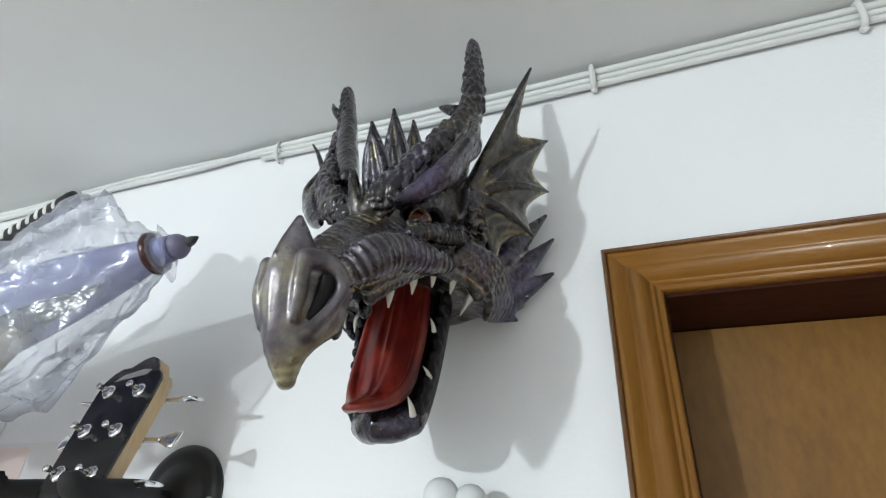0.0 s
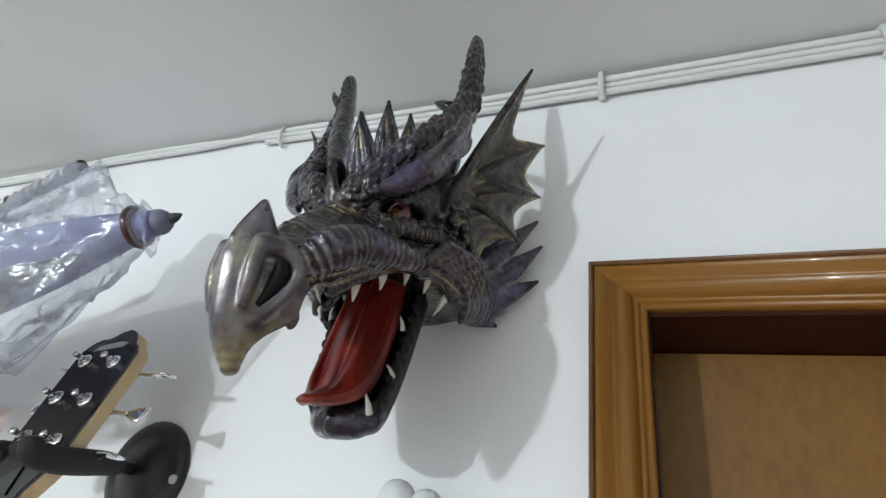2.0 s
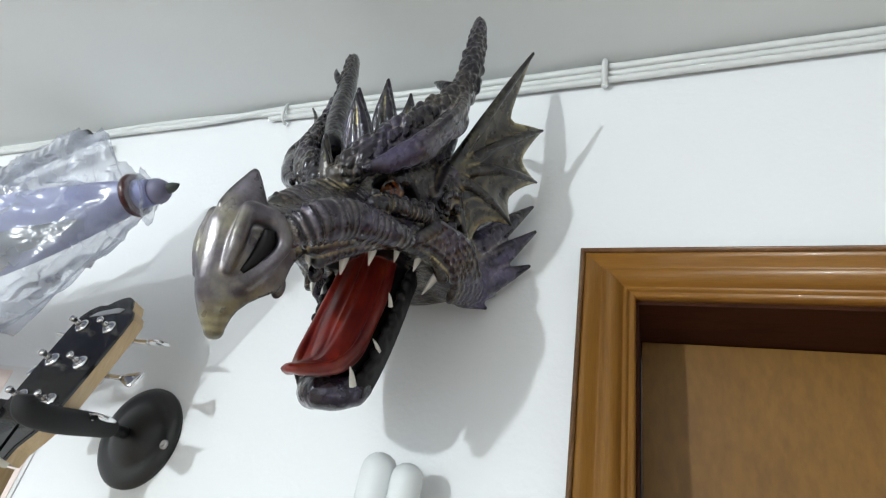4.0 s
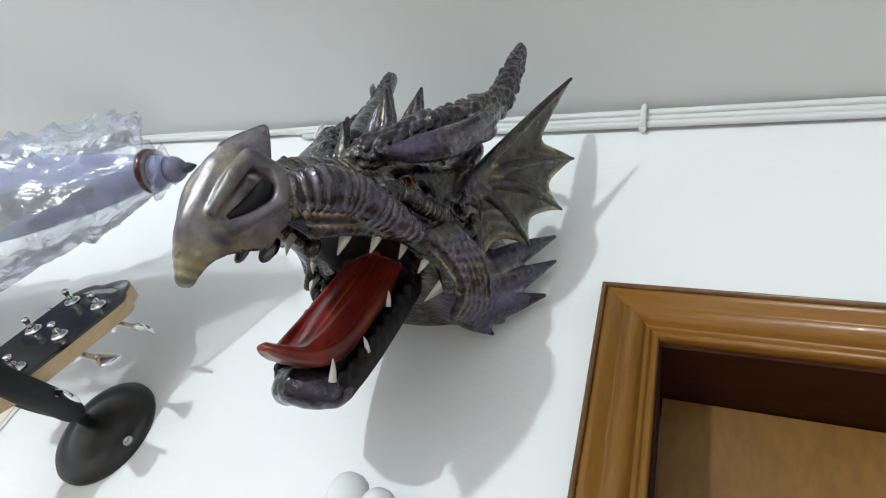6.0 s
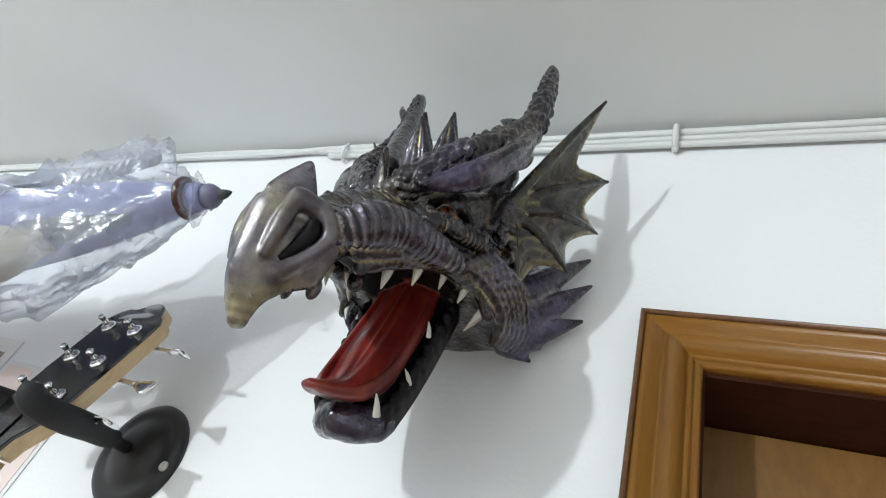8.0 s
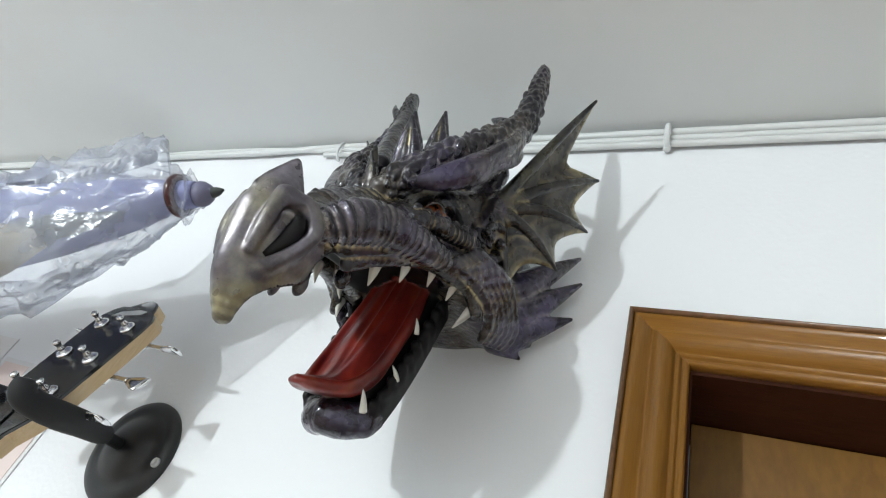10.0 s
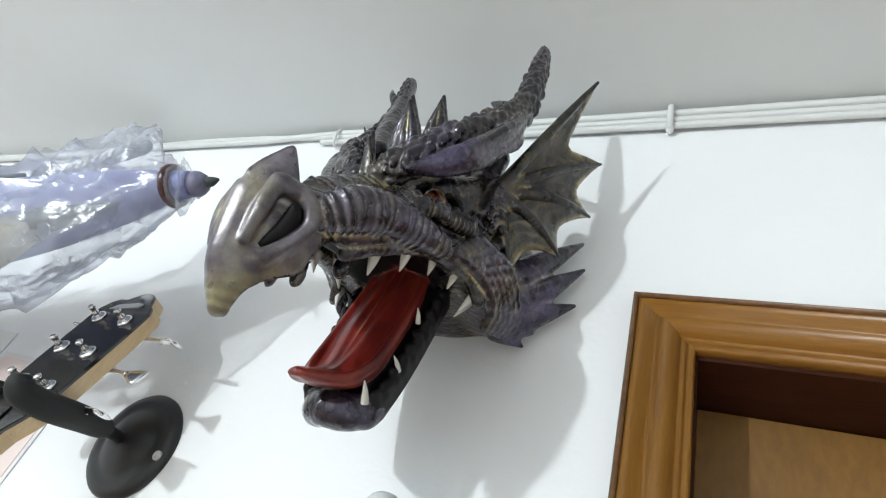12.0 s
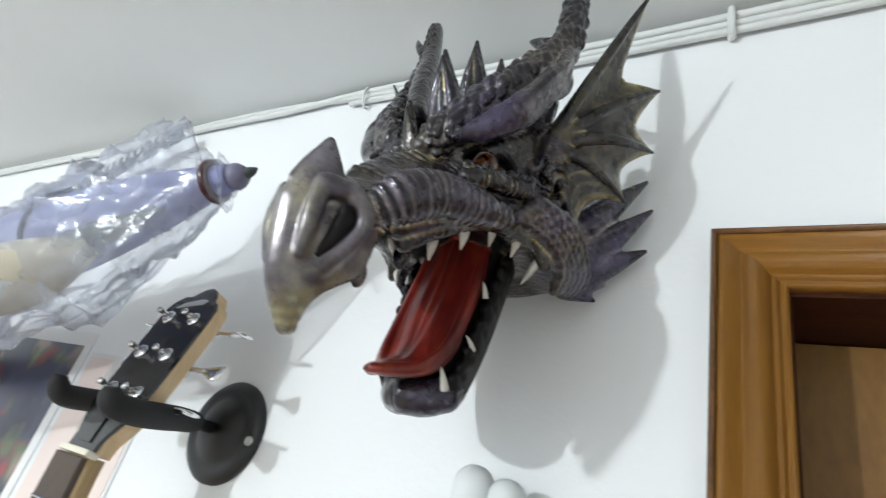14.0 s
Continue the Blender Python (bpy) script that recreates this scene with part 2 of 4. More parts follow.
def blend(dist, lo, hi, kind, k=0.006, cut=False):
    """Adds (or cuts) a form given as a distance, inside the box lo..hi, with a soft seam k wide."""
    a = [max(0, int((lo[i] - LO[i] - k - 0.006) / STEP)) for i in range(3)]
    b = [min(N[i], int((hi[i] - LO[i] + k + 0.006) / STEP) + 2) for i in range(3)]
    if any(p >= q for p, q in zip(a, b)):
        return
    s = tuple(slice(p, q) for p, q in zip(a, b))
    u, w, h = np.meshgrid(GU[s[0]], GW[s[1]], GH[s[2]], indexing="ij", sparse=True)
    d = dist(u, w, h).astype(np.float32)
    f = FIELD[s]
    if cut:
        d = -d
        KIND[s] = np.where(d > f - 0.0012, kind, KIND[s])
        t = np.clip(0.5 - 0.5 * (f - d) / k, 0, 1)
        FIELD[s] = f * (1 - t) + d * t + k * t * (1 - t)
    else:
        KIND[s] = np.where(d < f, kind, KIND[s])
        t = np.clip(0.5 + 0.5 * (f - d) / k, 0, 1)
        FIELD[s] = f * (1 - t) + d * t - k * t * (1 - t)


def ball(c, r, kind=SKIN, k=0.006, cut=False, turn=0.0):
    """An ellipsoid, turned by that many degrees in the plane of symmetry (nose down is positive)."""
    c, r = np.array(c, float), np.array(r, float) * np.ones(3)
    ca, sa = math.cos(radians(turn)), math.sin(radians(turn))

    def dist(u, w, h):
        x, y0, z0 = u - c[0], w - c[1], h - c[2]
        y, z = y0 * ca - z0 * sa, y0 * sa + z0 * ca
        q = np.sqrt((x / r[0]) ** 2 + (y / r[1]) ** 2 + (z / r[2]) ** 2)
        g = np.sqrt((x / r[0] ** 2) ** 2 + (y / r[1] ** 2) ** 2 + (z / r[2] ** 2) ** 2)
        return q * (q - 1) / np.maximum(g, 1e-6)
    m = r.max() if turn else r
    blend(dist, c - m, c + m, kind, k, cut)


def limb(rows, kind=SKIN, k=0.006, ripple=0.0, waves=0.0, flat=(1, 1, 1), cut=False, steps=3):
    """A tapered limb through rows of u, w, h, radius; ripple and waves ring it; flat squeezes it along the axes."""
    rows = [np.array(r, float) for r in (curve_pts(rows, steps) if len(rows) > 2 else rows)]
    fl = np.array(flat, float)
    length = [0.0]
    for a, b in zip(rows, rows[1:]):
        length.append(length[-1] + np.linalg.norm(b[:3] - a[:3]))

    def dist(u, w, h):
        best = None
        for i, (a, b) in enumerate(zip(rows, rows[1:])):
            p, q = a[:3] * fl, b[:3] * fl
            d = q - p
            t = np.clip(((u * fl[0] - p[0]) * d[0] + (w * fl[1] - p[1]) * d[1] + (h * fl[2] - p[2]) * d[2]) / max(d @ d, 1e-12), 0, 1)
            e = np.sqrt((u * fl[0] - p[0] - t * d[0]) ** 2 + (w * fl[1] - p[1] - t * d[1]) ** 2 + (h * fl[2] - p[2] - t * d[2]) ** 2)
            r = a[3] + (b[3] - a[3]) * t
            if ripple:
                s = length[i] + (length[i + 1] - length[i]) * t
                r = r + ripple * (np.abs(np.sin(s / length[-1] * math.pi * waves)) - 0.5)
            e = e - r
            best = e if best is None else np.minimum(best, e)
        return best / max(fl)
    pts = np.array([r[:3] for r in rows])
    rad = np.array([r[3] for r in rows]).max() + ripple
    blend(dist, pts.min(0) - rad / fl, pts.max(0) + rad / fl, kind, k, cut)


def sculpt_head():
    rng = random.Random(4)
    # back of the head and skull
    ball((0, 0.012, 0.135), (0.098, 0.052, 0.066))
    ball((0, 0.085, 0.118), (0.078, 0.085, 0.060), k=0.02)
    limb([(0.062, 0.03, 0.102, 0.034), (0.062, 0.080, 0.093, 0.029), (0.054, 0.130, 0.080, 0.022)], k=0.012)
    # muzzle and hooked beak
    limb([(0.016, 0.130, 0.088, 0.036), (0.016, 0.183, 0.055, 0.026), (0.010, 0.222, 0.014, 0.021)], k=0.014)
    ball((0, 0.233, -0.006), (0.029, 0.026, 0.037), BONE, k=0.012, turn=10)
    limb([(0, 0.244, -0.012, 0.0225), (0, 0.243, -0.034, 0.0155), (0, 0.237, -0.053, 0.0070)], BONE, k=0.010)
    # flat facets of the beak
    for n_, c_ in (((0.62, 0.76, 0.18), (0.013, 0.265, -0.004)), ((0.80, 0.42, -0.42), (0.020, 0.251, -0.030)), ((0.90, 0.30, 0.05), (0.031, 0.246, -0.004))):
        blend(lambda u, w, h, n_=n_, c_=c_: -(n_[0] * (u - c_[0]) + n_[1] * (w - c_[1]) + n_[2] * (h - c_[2])), (0, 0.225, -0.07), (0.05, 0.28, 0.03), BONE, 0.002, True)
    # shield on the front of the beak: a broad middle band between two channels
    limb([(0, 0.258, 0.014, 0.0105), (0, 0.260, -0.008, 0.0105), (0, 0.252, -0.034, 0.008)], BONE, k=0.003, flat=(0.85, 1, 1))
    limb([(0.0165, 0.262, 0.012, 0.0050), (0.0175, 0.262, -0.008, 0.0048), (0.0135, 0.257, -0.026, 0.0032)], BONE, k=0.002)
    limb([(0.0105, 0.2690, 0.012, 0.0026), (0.0115, 0.2690, -0.004, 0.0030), (0.0100, 0.2650, -0.022, 0.0016)], BONE, k=0.0012, cut=True)
    limb([(0.0, 0.2705, 0.010, 0.0009), (0.0005, 0.2715, -0.006, 0.0009), (0, 0.2690, -0.016, 0.0006)], BONE, k=0.001, cut=True)
    blend(lambda u, w, h: -(0.10 * u + 0.965 * (w - 0.2690) - 0.24 * (h + 0.006)), (0, 0.24, -0.04), (0.012, 0.29, 0.02), BONE, 0.0012, True)
    # horn on the nose, ridged along its front
    limb([(0.0, 0.2480, 0.009, 0.0190), (0, 0.2505, 0.021, 0.0145), (0, 0.2525, 0.034, 0.0085), (0, 0.2545, 0.0445, 0.0034)], BONE, k=0.0015, flat=(1.1, 1, 1))
    limb([(0.0, 0.2670, 0.012, 0.0034), (0, 0.2640, 0.024, 0.0028), (0, 0.2575, 0.043, 0.0014)], BONE, k=0.0012)
    # nostrils: a rolled rim round a deep drop-shaped hollow
    limb([(0.020, 0.257, 0.013, 0.0058), (0.029, 0.250, 0.012, 0.0056), (0.0345, 0.243, 0.002, 0.0046), (0.0300, 0.243, -0.011, 0.0040), (0.0205, 0.246, -0.026, 0.0030)], BONE, k=0.006)
    limb([(0.0305, 0.2560, 0.0050, 0.0046), (0.0300, 0.2525, -0.002, 0.0062), (0.0265, 0.2525, -0.012, 0.0050), (0.0205, 0.2535, -0.025, 0.0026)], BONE, k=0.0015, cut=True)
    # ringed bridge of the nose
    limb([(0, 0.218, 0.026, 0.0205), (0, 0.199, 0.045, 0.0225), (0.006, 0.178, 0.070, 0.022)], SKIN, k=0.003, ripple=0.0085, waves=9)
    # rolled upper lip and the ridge under the eye
    limb([(0.030, 0.236, 0.012, 0.010), (0.039, 0.228, 0.026, 0.0135), (0.047, 0.210, 0.041, 0.0135), (0.058, 0.186, 0.051, 0.0115), (0.070, 0.158, 0.058, 0.008)], PURPLE, k=0.003, ripple=0.0030, waves=17)
    limb([(0.050, 0.194, 0.066, 0.0035), (0.060, 0.180, 0.074, 0.0060), (0.070, 0.160, 0.082, 0.0062), (0.078, 0.135, 0.094, 0.004)], SKIN, k=0.003, ripple=0.0042, waves=15)
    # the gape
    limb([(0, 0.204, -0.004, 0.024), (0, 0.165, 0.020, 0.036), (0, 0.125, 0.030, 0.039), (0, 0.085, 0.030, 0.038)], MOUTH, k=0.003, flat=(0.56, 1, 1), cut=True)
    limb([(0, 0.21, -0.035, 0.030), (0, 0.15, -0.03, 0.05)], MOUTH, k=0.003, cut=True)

    # lower jaw: a tray that hangs open, clear of the wall, its chin pushed forward
    def jaw(u, w, h):
        t = np.clip((0.07 - h) / 0.12, 0, 1)
        half = 0.037 + 0.010 * (1 - t) - 0.018 * np.clip((-0.005 - h) / 0.05, 0, 1) ** 1.5
        mid = 0.088 + 0.013 * t
        q = (np.maximum(np.abs(u) - half + 0.020, 0) ** 2 + np.maximum(np.abs(w - mid) - 0.0165 + 0.013, 0) ** 2 + np.maximum(np.abs(h - 0.012) - 0.066 + 0.018, 0) ** 2)
        return np.sqrt(q) - 0.014
    blend(jaw, (0, 0.03, -0.07), (0.06, 0.14, 0.085), MOUTH, 0.006)
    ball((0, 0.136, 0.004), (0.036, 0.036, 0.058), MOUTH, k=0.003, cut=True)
    limb([(0.024, 0.106, -0.047, 0.0125), (0.014, 0.113, -0.053, 0.0130), (0.0, 0.116, -0.054, 0.0135)], HORN, k=0.006)
    for i in range(11):
        ball((0.003 + 0.0028 * i, 0.118 - 0.0012 * i + 0.004 * math.sin(2.1 * i), -0.061 + 0.0009 * i), 0.0052 + 0.0012 * math.sin(3.7 * i), HORN, k=0.003)
    for i in range(26):
        t = i / 25
        limb([(0.048 - 0.009 * t - 0.006 * t ** 4, 0.100 + 0.014 * t + 0.004 * math.sin(i * 2.4), 0.058 - 0.102 * t, 0.0042), (0.047 - 0.009 * t - 0.006 * t ** 4, 0.090 + 0.010 * t, 0.054 - 0.10 * t, 0.0034)], MOUTH, k=0.003)
    # folds around the corner of the mouth
    for i in range(6):
        o = 0.0088 * i
        limb([(0.070 + 0.3 * o, 0.150 - 0.3 * o, 0.064 + 0.55 * o, 0.0034), (0.082 + 0.32 * o, 0.118 - 0.55 * o, 0.068 + 0.55 * o, 0.0046), (0.087 + 0.25 * o, 0.088 - 0.75 * o, 0.060 + 0.3 * o, 0.0050), (0.079 + 0.2 * o, 0.074 - 0.7 * o, 0.047 + 0.3 * o, 0.0036)], SKIN, k=0.002, ripple=0.0006, waves=9)
    # flesh between the roll and the beaded lip
    limb([(0.033, 0.214, 0.016, 0.007), (0.042, 0.199, 0.032, 0.0085), (0.051, 0.179, 0.047, 0.0085), (0.061, 0.152, 0.060, 0.0085), (0.070, 0.128, 0.066, 0.007)], SKIN, k=0.003)
    # beaded lip
    for r in curve_pts([(0.032, 0.207, 0.010), (0.039, 0.196, 0.024), (0.046, 0.181, 0.039), (0.056, 0.158, 0.055), (0.065, 0.135, 0.064), (0.073, 0.114, 0.065), (0.079, 0.101, 0.056)], 4):
        ball((r[0] + 0.0015, r[1], r[2] - 0.001), 0.0050 + 0.0010 * rng.random(), SKIN, k=0.0008)
    # studs under the snout
    ball((0.012, 0.211, -0.014), (0.0045, 0.0040, 0.0075), BONE, k=0.002)
    ball((0.020, 0.190, 0.010), (0.0055, 0.0055, 0.0085), PURPLE, k=0.002)
    # deep eye socket, tapering towards the nose; near-black colour stands in for its shade
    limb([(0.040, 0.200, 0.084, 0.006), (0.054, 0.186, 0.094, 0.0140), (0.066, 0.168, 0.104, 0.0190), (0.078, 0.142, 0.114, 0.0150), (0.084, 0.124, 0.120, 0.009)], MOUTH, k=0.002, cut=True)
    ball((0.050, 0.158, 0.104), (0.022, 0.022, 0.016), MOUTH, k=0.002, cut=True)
    for i in range(7):
        ball((0.052 + 0.0042 * i, 0.191 - 0.0075 * i, 0.076 + 0.0034 * i), 0.0042, SKIN, k=0.0012)
    # brow and horn in one scaly sweep
    horn = [(0.012, 0.192, 0.092, 0.0090), (0.031, 0.191, 0.110, 0.0112), (0.054, 0.183, 0.141, 0.0115), (0.072, 0.167, 0.178, 0.0116), (0.083, 0.155, 0.207, 0.0114), (0.0875, 0.147, 0.240, 0.0108), (0.086, 0.143, 0.285, 0.0096), (0.084, 0.141, 0.322, 0.0066), (0.083, 0.140, 0.333, 0.0048)]
    limb(horn, HORN, k=0.004)
    for n_, (p, t, a, b) in enumerate(frames_along([r[:3] for r in curve_pts(horn, 7)])):
        r = curve_pts(horn, 7)[n_][3]
        if n_ < 2:
            continue
        for j in range(7):
            g = (j + 0.5 * (n_ % 2)) / 7 * math.tau + rng.uniform(-0.25, 0.25)
            c = p + (a * math.cos(g) + b * math.sin(g)) * r * rng.uniform(0.82, 0.98)
            ball(c, (0.24 + 0.20 * rng.random()) * r * np.array((1.0, 0.9, 1.5)), HORN, k=0.0007)
    # fluted plate under the horn, over the eye
    plate = [(0.040, 0.197, 0.094, 0.004), (0.062, 0.188, 0.112, 0.011), (0.082, 0.174, 0.144, 0.0135), (0.088, 0.160, 0.184, 0.009), (0.0875, 0.150, 0.216, 0.003)]
    limb(plate, PURPLE, k=0.002, flat=(1.7, 1, 1.25))
    for o, top in ((-0.011, 0.198), (-0.004, 0.210), (0.004, 0.218), (0.011, 0.206)):
        limb([(0.078, 0.184 + 0.4 * o, 0.130 - 0.3 * o, 0.0030), (0.0950, 0.170 + 0.8 * o, 0.162, 0.0040), (0.0945, 0.156 + 0.6 * o, top - 0.012, 0.0042), (0.0915, 0.150 + 0.5 * o, top, 0.0020)], PURPLE, k=0.0025)
    limb([(0.040, 0.150, 0.122, 0.012), (0.056, 0.126, 0.146, 0.013), (0.068, 0.126, 0.188, 0.010)], HORN, k=0.005)
    # fluted crest
    for tip, base, r in (((0, 0.207, 0.119), (0, 0.182, 0.080), 0.007), ((0, 0.189, 0.188), (0, 0.142, 0.115), 0.018), ((0, 0.154, 0.237), (0, 0.112, 0.145), 0.018), ((0, 0.110, 0.263), (0, 0.074, 0.17), 0.018),
                         ((0.030, 0.128, 0.206), (0.030, 0.100, 0.14), 0.015), ((0.034, 0.095, 0.232), (0.034, 0.070, 0.15), 0.016)):
        r = r * 1.2
        mid = [b + (t - b) * 0.55 for b, t in zip(base, tip)]
        limb([(*base, r), (*mid, r * 0.62), (*tip, 0.0022)], HORN, k=0.004)
        for s in (-1, 0, 1):
            limb([(base[0] + s * r * 0.62, base[1] + r * 0.5, base[2], r * 0.34), (mid[0] + s * r * 0.42, mid[1] + r * 0.46, mid[2], r * 0.22), (tip[0], tip[1] + 0.001, tip[2] - 0.006, 0.0012)], HORN if s else FIN, k=0.0010)
    # spikes behind the jaw
    for base, tip, r in (((0.088, 0.050, 0.118), (0.138, 0.030, 0.179), 0.016), ((0.090, 0.040, 0.094), (0.144, 0.028, 0.150), 0.016), ((0.086, 0.034, 0.080), (0.141, 0.025, 0.112), 0.015),
                         ((0.080, 0.035, 0.074), (0.104, 0.021, 0.080), 0.011), ((0.072, 0.032, 0.070), (0.097, 0.020, 0.066), 0.010)):
        mid = [b + (t - b) * 0.5 for b, t in zip(base, tip)]
        limb([(*base, r), (*mid, r * 0.62), (*tip, 0.0018)], PURPLE, k=0.006)
        limb([(base[0], base[1] + r * 0.8, base[2] + 0.004, r * 0.2), (mid[0], mid[1] + r * 0.5, mid[2] + 0.003, r * 0.16), (*tip, 0.0010)], PURPLE, k=0.0015)
    # ribs of the ear fin
    for rib in RIBS:
        limb([(*r, q) for r, q in zip(rib, (0.0075, 0.0052, 0.0036, 0.0016))], FIN, k=0.002)
    ball((0.074, 0.115, 0.140), (0.014, 0.018, 0.026), SKIN, k=0.008)
    # wide tongue with two lengthwise grooves, its tip curled out over the chin
    limb([(0, 0.094, 0.092, 0.0085), (0, 0.100, 0.066, 0.0090), (0, 0.105, 0.036, 0.0092), (0, 0.113, 0.004, 0.0090), (0, 0.119, -0.022, 0.0086), (0, 0.129, -0.038, 0.0072), (-0.002, 0.146, -0.046, 0.0052), (-0.003, 0.161, -0.051, 0.0034)], TONGUE, k=0.001, flat=(0.27, 1, 1))
    limb([(0.028, 0.104, 0.070, 0.0030), (0.030, 0.108, 0.050, 0.0036), (0.0315, 0.117, 0.010, 0.0038), (0.029, 0.128, -0.024, 0.0040), (0.018, 0.140, -0.042, 0.0036), (0.006, 0.156, -0.050, 0.0032)], TONGUE, k=0.004)
    limb([(0.004, 0.1090, 0.070, 0.0026), (0.004, 0.1150, 0.040, 0.0040), (0.003, 0.1240, 0.004, 0.0046), (0, 0.1300, -0.022, 0.0032), (0, 0.138, -0.036, 0.0012)], TONGUE, k=0.005, cut=True)
    # scattered skin scales on cheek and skull
    for _ in range(170):
        a, b = rng.random(), rng.random()
        ball((0.062 + 0.026 * a, 0.05 + 0.085 * b, 0.070 + 0.044 * rng.random() + 0.02 * a), 0.0026 + 0.0018 * rng.random(), SKIN, k=0.002)


EAR_ROOT = (0.074, 0.122, 0.148)
EAR_TIPS = ((0.150, 0.138, 0.284), (0.153, 0.078, 0.240), (0.147, 0.059, 0.189), (0.130, 0.074, 0.128), (0.094, 0.088, 0.092))


def rib_points(tip, lift):
    """Four places along a rib from the root, bowed outwards."""
    a, b = np.array(EAR_ROOT), np.array(tip)
    out = np.array((0.5, 0.8, 0.2)) * lift
    return [tuple(a + (b - a) * t + out * math.sin(math.pi * t)) for t in (0.0, 0.4, 0.75, 1.0)]


RIBS = [rib_points(tip, lift) for tip, lift in zip(EAR_TIPS, (0.004, 0.010, 0.012, 0.010, 0.006))]


def surface(field, lo, step):
    """Vertices and quads of the field's zero surface (surface nets)."""
    ins = field < 0
    nx, ny, nz = field.shape
    corners = [(i, j, k) for i in (0, 1) for j in (0, 1) for k in (0, 1)]
    sub = lambda a, c: a[c[0]:nx - 1 + c[0], c[1]:ny - 1 + c[1], c[2]:nz - 1 + c[2]]
    count = sum(sub(ins, c).astype(np.int8) for c in corners)
    cells = np.argwhere((count > 0) & (count < 8))
    index = np.full((nx - 1, ny - 1, nz - 1), -1, np.int64)
    index[tuple(cells.T)] = np.arange(len(cells))
    acc, num = np.zeros((len(cells), 3)), np.zeros(len(cells))
    for a in corners:
        for axis in range(3):
            if a[axis]:
                continue
            b = tuple(1 if i == axis else a[i] for i in range(3))
            fa = field[tuple((cells + a).T)]
            fb = field[tuple((cells + b).T)]
            hit = (fa < 0) != (fb < 0)
            t = np.where(hit, fa / np.where(hit, fa - fb, 1), 0)
            p = np.array(a) + t[:, None] * (np.array(b) - np.array(a))
            acc += np.where(hit[:, None], p, 0)
            num += hit
    verts = (cells + acc / num[:, None]) * step + lo
    quads = []
    for axis in range(3):
        o1, o2 = [(0, 1, 0), (0, 0, 1)] if axis == 0 else [(0, 0, 1), (1, 0, 0)] if axis == 1 else [(1, 0, 0), (0, 1, 0)]
        nxt = np.roll(ins, -1, axis)
        ch = ins != nxt
        ch[tuple(slice(-1, None) if i == axis else slice(None) for i in range(3))] = False
        e = np.argwhere(ch)
        o1, o2 = np.array(o1), np.array(o2)
        ok = ((e - o1 - o2) >= 0).all(1) & (e < np.array(index.shape)).all(1)
        e = e[ok]
        q = np.stack([index[tuple((e - s).T)] for s in (o1 + o2, o2, 0 * o1, o1)], 1)
        flip = ~ins[tuple(e.T)]
        q[flip] = q[flip][:, ::-1]
        quads.append(q[(q >= 0).all(1)])
    return verts, np.vstack(quads), cells


def cone_rows(base, tip, r, bend=(0, 0, 0)):
    mid = [(a + b) / 2 + c for a, b, c in zip(base, tip, bend)]
    return [(*base, r), (*mid, r * 0.72), (*tip, r * 0.12)]


